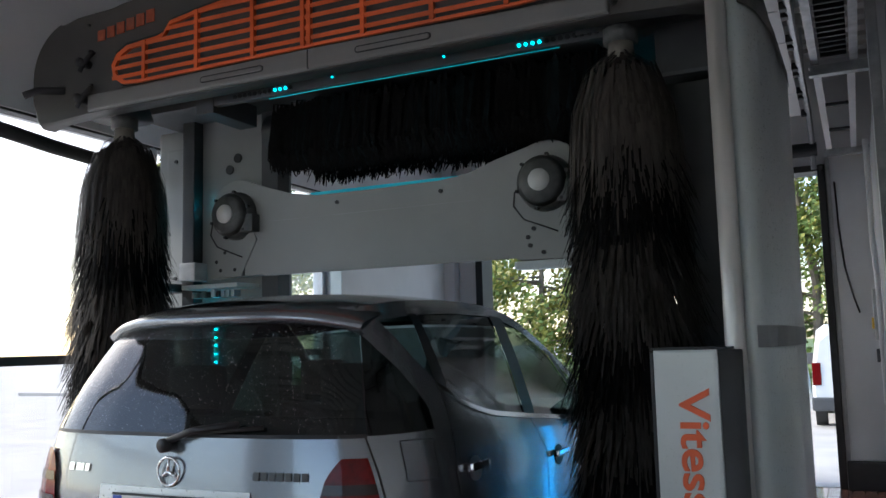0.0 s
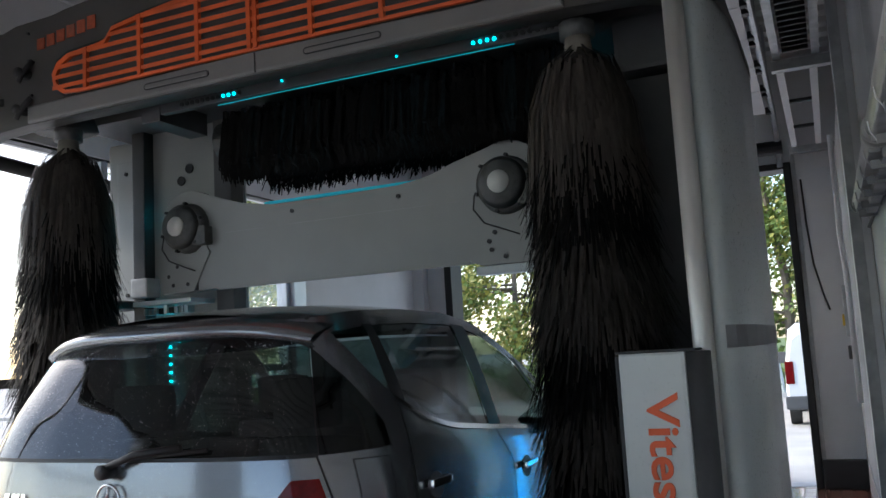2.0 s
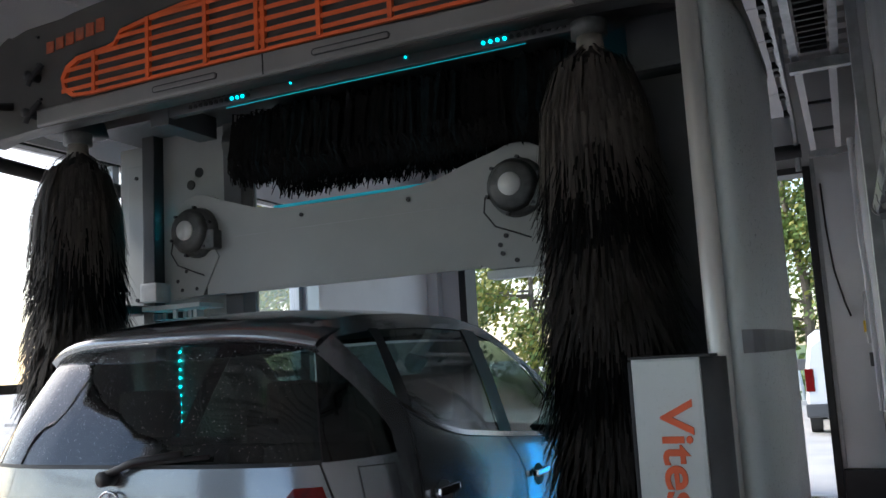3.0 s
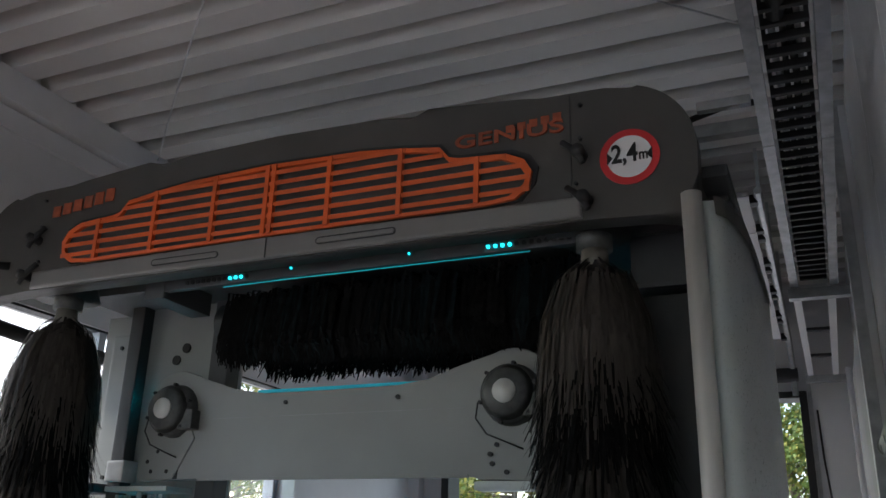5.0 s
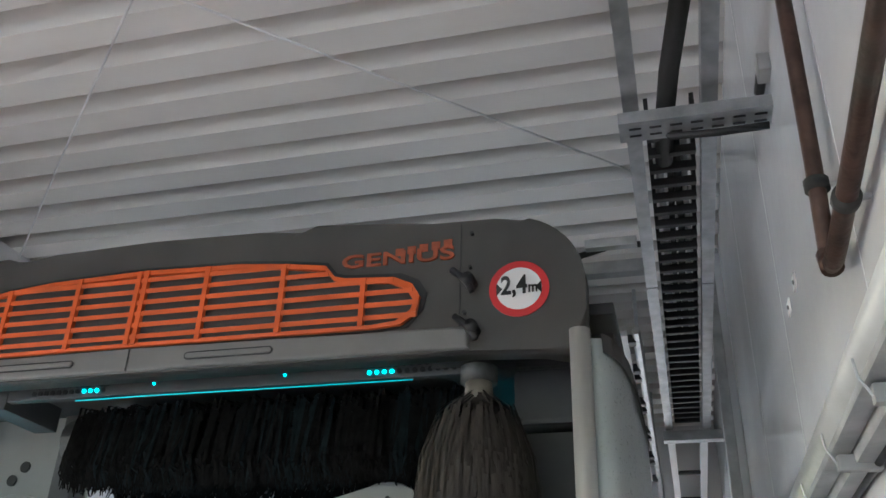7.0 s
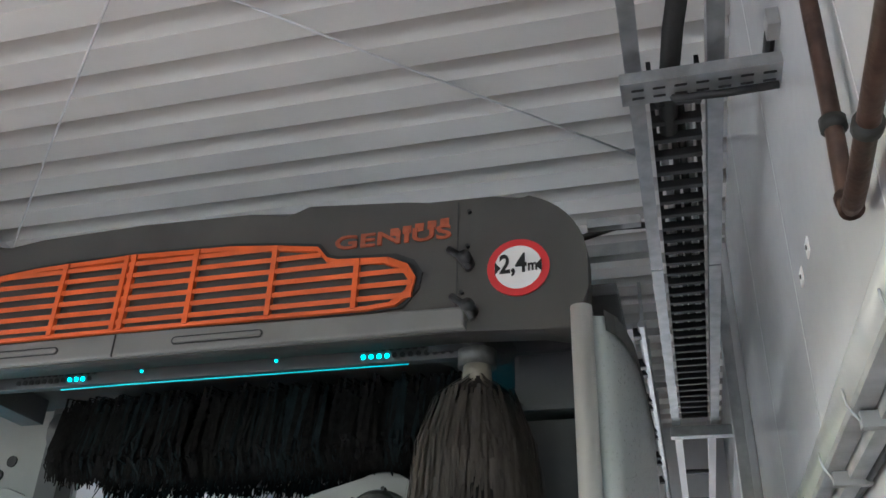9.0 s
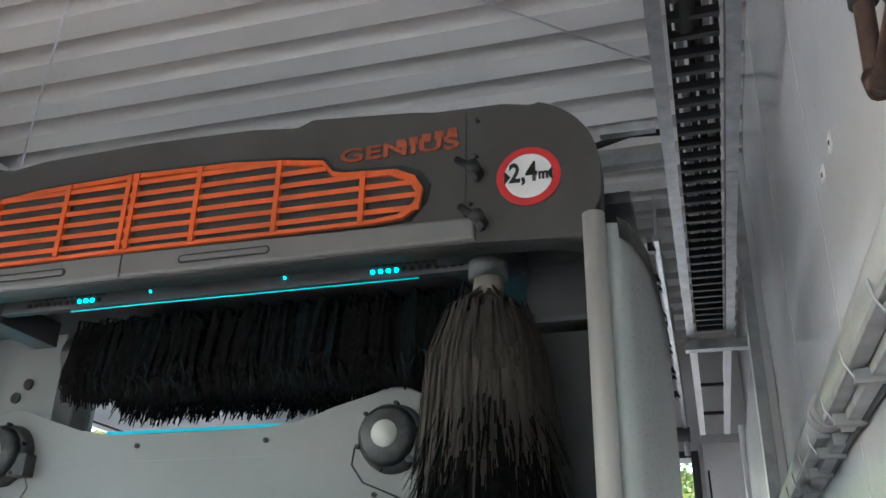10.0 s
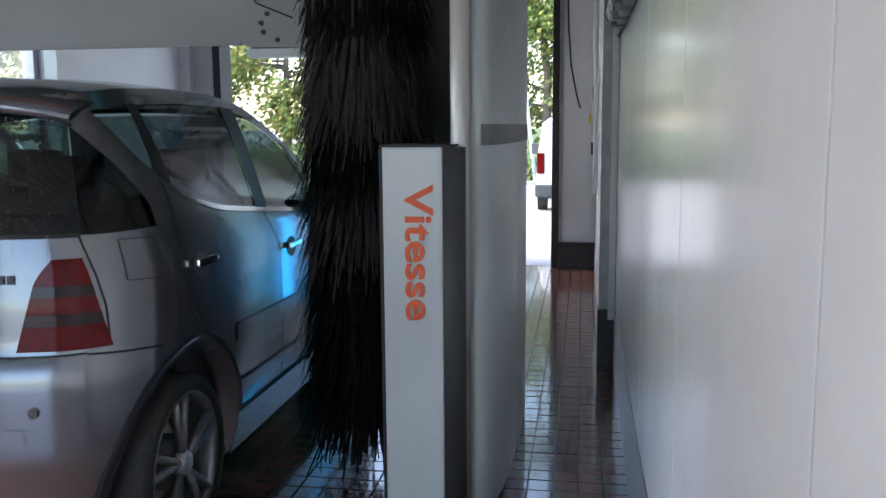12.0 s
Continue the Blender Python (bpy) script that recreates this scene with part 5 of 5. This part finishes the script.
part("bumper", boxm((VX - 0.86, VY - 0.08, VZ + 0.30), (VX + 0.86, VY + 0.12, VZ + 0.52), 0.04), DARKPANEL, van, "dark grey rear bumper")
for sgn in (-1, 1):
    part("tail_lamp", boxm((VX + sgn * 0.76 - 0.07, VY - 0.02, VZ + 0.72), (VX + sgn * 0.76 + 0.07, VY + 0.06, VZ + 1.10), 0.02), REDLENS, van, "red tail lamp")
    part("door_mirror", boxm((VX + sgn * 1.0 - 0.09, VY + 2.7, VZ + 1.0), (VX + sgn * 1.0 + 0.09, VY + 2.8, VZ + 1.22), 0.03), DARKPANEL, van)
    for s in (0.75, 3.45):
        part("wheel", cylm((VX + sgn * 0.66, VY + s, VZ + 0.30), (VX + sgn * 0.84, VY + s, VZ + 0.30), 0.30, n=24), RUBBER, van, "black wheel")
part("rear_window", boxm((VX - 0.5, VY - 0.005, VZ + 1.1), (VX + 0.5, VY + 0.02, VZ + 1.48), 0.01), VANWHITE, van)
part("plate", boxm((VX - 0.26, VY - 0.03, VZ + 0.60), (VX + 0.26, VY - 0.005, VZ + 0.71)), SIGN_WHITE, van)


def tree(x, y, h, crown, seed, yellow=0.3, slim=False):
    rng = random.Random(seed)
    e = thing("tree", (x, y, -0.14), "leafy roadside tree with yellowing leaves" if yellow > 0.4 else "leafy green roadside tree", "tree", "trees behind the yard")
    e.matrix_world = Matrix.Identity(4)
    bm = bmesh.new()
    tr = 0.055 if slim else 0.16
    pts = [(x, y, -0.2), (x + rng.uniform(-.1, .1), y, h * 0.3), (x + rng.uniform(-.3, .3), y, h * 0.6), (x + rng.uniform(-.3, .3), y, h * 0.92)]
    for a, b, r0, r1 in zip(pts, pts[1:], (tr, tr * 0.8, tr * 0.5), (tr * 0.8, tr * 0.5, tr * 0.15)):
        cyl(bm, a, b, r0, r1, 9)
    tips = []
    for k in range(26):
        t = rng.uniform(0.18 if not slim else 0.35, 0.95)
        base = Vector((x, y, h * t))
        ang, ln = rng.uniform(0, 6.28), crown * rng.uniform(0.5, 1.0) * (1.15 - 0.7 * abs(t - 0.5))
        tip = base + Vector((math.cos(ang) * ln, math.sin(ang) * ln, rng.uniform(-0.1, 0.5) * ln))
        cyl(bm, base, tip, tr * 0.3, tr * 0.06, 5)
        tips.append((base, tip))
    part("trunk", bm, BARK, e)
    for m, share in ((LEAF, 1 - yellow), (LEAF_Y, yellow)):
        vs, fs = [], []
        for k in range(int(9000 * share)):
            a, b = rng.choice(tips)
            c = a.lerp(b, rng.uniform(0.3, 1.12)) + Vector((rng.gauss(0, 0.32), rng.gauss(0, 0.32), rng.gauss(0, 0.30)))
            n = Vector((rng.gauss(0, 1), rng.gauss(0, 1), rng.gauss(0, 1))).normalized()
            u = n.orthogonal().normalized()
            w = n.cross(u)
            s = rng.uniform(0.05, 0.12)
            i = len(vs)
            vs += [c - u * s, c + w * s * 0.6, c + u * s, c - w * s * 0.6]
            fs.append((i, i + 1, i + 2, i + 3))
        me = bpy.data.meshes.new("crown")
        me.from_pydata([tuple(v) for v in vs], [], fs)
        me.materials.append(m)
        ob = new("crown", me)
        ob.parent = e
        ob["kind"] = "stuff"


tree(-9.5, 27.0, 6.2, 2.6, 11, 0.55)
tree(-6.3, 28.5, 7.0, 2.8, 12, 0.25)
tree(-3.6, 30.0, 7.6, 2.8, 13, 0.15)
tree(-13.5, 29.0, 7.0, 3.0, 14, 0.3)
tree(-1.4, 27.0, 9.5, 1.9, 15, 0.25)
tree(0.9, 31.0, 10.0, 2.6, 16, 0.15)
tree(-20.0, 27.0, 6.5, 3.0, 17, 0.6)
tree(-17.0, 21.5, 7.0, 3.0, 18, 0.35)
tree(4.5, 30.0, 9.0, 3.0, 19, 0.2)
pole = thing("lamp_pole", (-1.9, 25.0, 0), "slim pale lamp pole behind the yard", "pole")
pole.matrix_world = Matrix.Identity(4)
part("shaft", cylm((-1.55, 25.0, -0.2), (-1.95, 25.0, 3.4), 0.06, 0.04, 10), WALL_DULL, pole)
hedge_rng = random.Random(5)
vs, fs = [], []
for k in range(14000):
    c = Vector((hedge_rng.uniform(-26, 14), 26.0 + hedge_rng.gauss(0, 0.5), abs(hedge_rng.gauss(0, 0.6)) - 0.1))
    n = Vector((hedge_rng.gauss(0, 1), hedge_rng.gauss(0, 1), hedge_rng.gauss(0, 1))).normalized()
    u = n.orthogonal().normalized()
    w = n.cross(u)
    s = hedge_rng.uniform(0.05, 0.13)
    i = len(vs)
    vs += [tuple(c - u * s), tuple(c + w * s * 0.6), tuple(c + u * s), tuple(c - w * s * 0.6)]
    fs.append((i, i + 1, i + 2, i + 3))
me = bpy.data.meshes.new("hedge")
me.from_pydata(vs, [], fs)
me.materials.append(LEAF)
tagged(new("hedge", me), "dense low green hedge behind the yard", "hedge", "", "stuff")

# ---- pieces of the wall and floor ----
y, k = YN, 0
while y < 5.75:
    y1 = min(y + 1.117, 5.76)
    for z0, z1 in ((0.0, 4.15),):
        part("panel", boxm((XR, y + 0.003, z0), (XR + 0.02, y1 - 0.003, z1), 0.0025), WALL, wall_east)
    y = y1
y = YN
TX, TY = 0.104, 0.104
bm0 = boxm((0.003, 0.003, -0.02), (TX - 0.003, TY - 0.003, 0.0))
for v in bm0.verts:
    if v.co.z > -0.001:
        v.co.x += 0.002 if v.co.x < TX / 2 else -0.002
        v.co.y += 0.002 if v.co.y < TY / 2 else -0.002
tile_mesh = bpy.data.meshes.new("tile")
bm0.to_mesh(tile_mesh)
bm0.free()
tile_mesh.materials.append(TILE)
rng = random.Random(8)
vs, fs = [], []
nx, ny = int((XR - XL) / TX), int((YE - YN) / TY)
count = 0
for i in range(nx):
    for j in range(ny):
        x, yy = XR - (i + 1) * TX, YN + j * TY
        dz = rng.uniform(-0.0015, 0.0012)
        if i < 4 and 3.4 < yy < 9.7 and count < 300 and (i < 4):
            t = new("tile", tile_mesh)
            t.location = (x, yy, dz)
            t.parent = floor
            count += 1
        else:
            b = len(vs)
            vs += [(x + 0.003, yy + 0.003, -0.02), (x + TX - 0.003, yy + 0.003, -0.02), (x + TX - 0.003, yy + TY - 0.003, -0.02), (x + 0.003, yy + TY - 0.003, -0.02)]
            vs += [(x + 0.005, yy + 0.005, dz), (x + TX - 0.005, yy + 0.005, dz), (x + TX - 0.005, yy + TY - 0.005, dz), (x + 0.005, yy + TY - 0.005, dz)]
            fs += [(b + 4, b + 5, b + 6, b + 7), (b, b + 1, b + 5, b + 4), (b + 1, b + 2, b + 6, b + 5), (b + 2, b + 3, b + 7, b + 6), (b + 3, b, b + 4, b + 7)]
me = bpy.data.meshes.new("tiles")
me.from_pydata(vs, [], fs)
me.materials.append(TILE)
ob = new("tiles", me)
ob.parent = floor
ob["kind"] = "stuff"
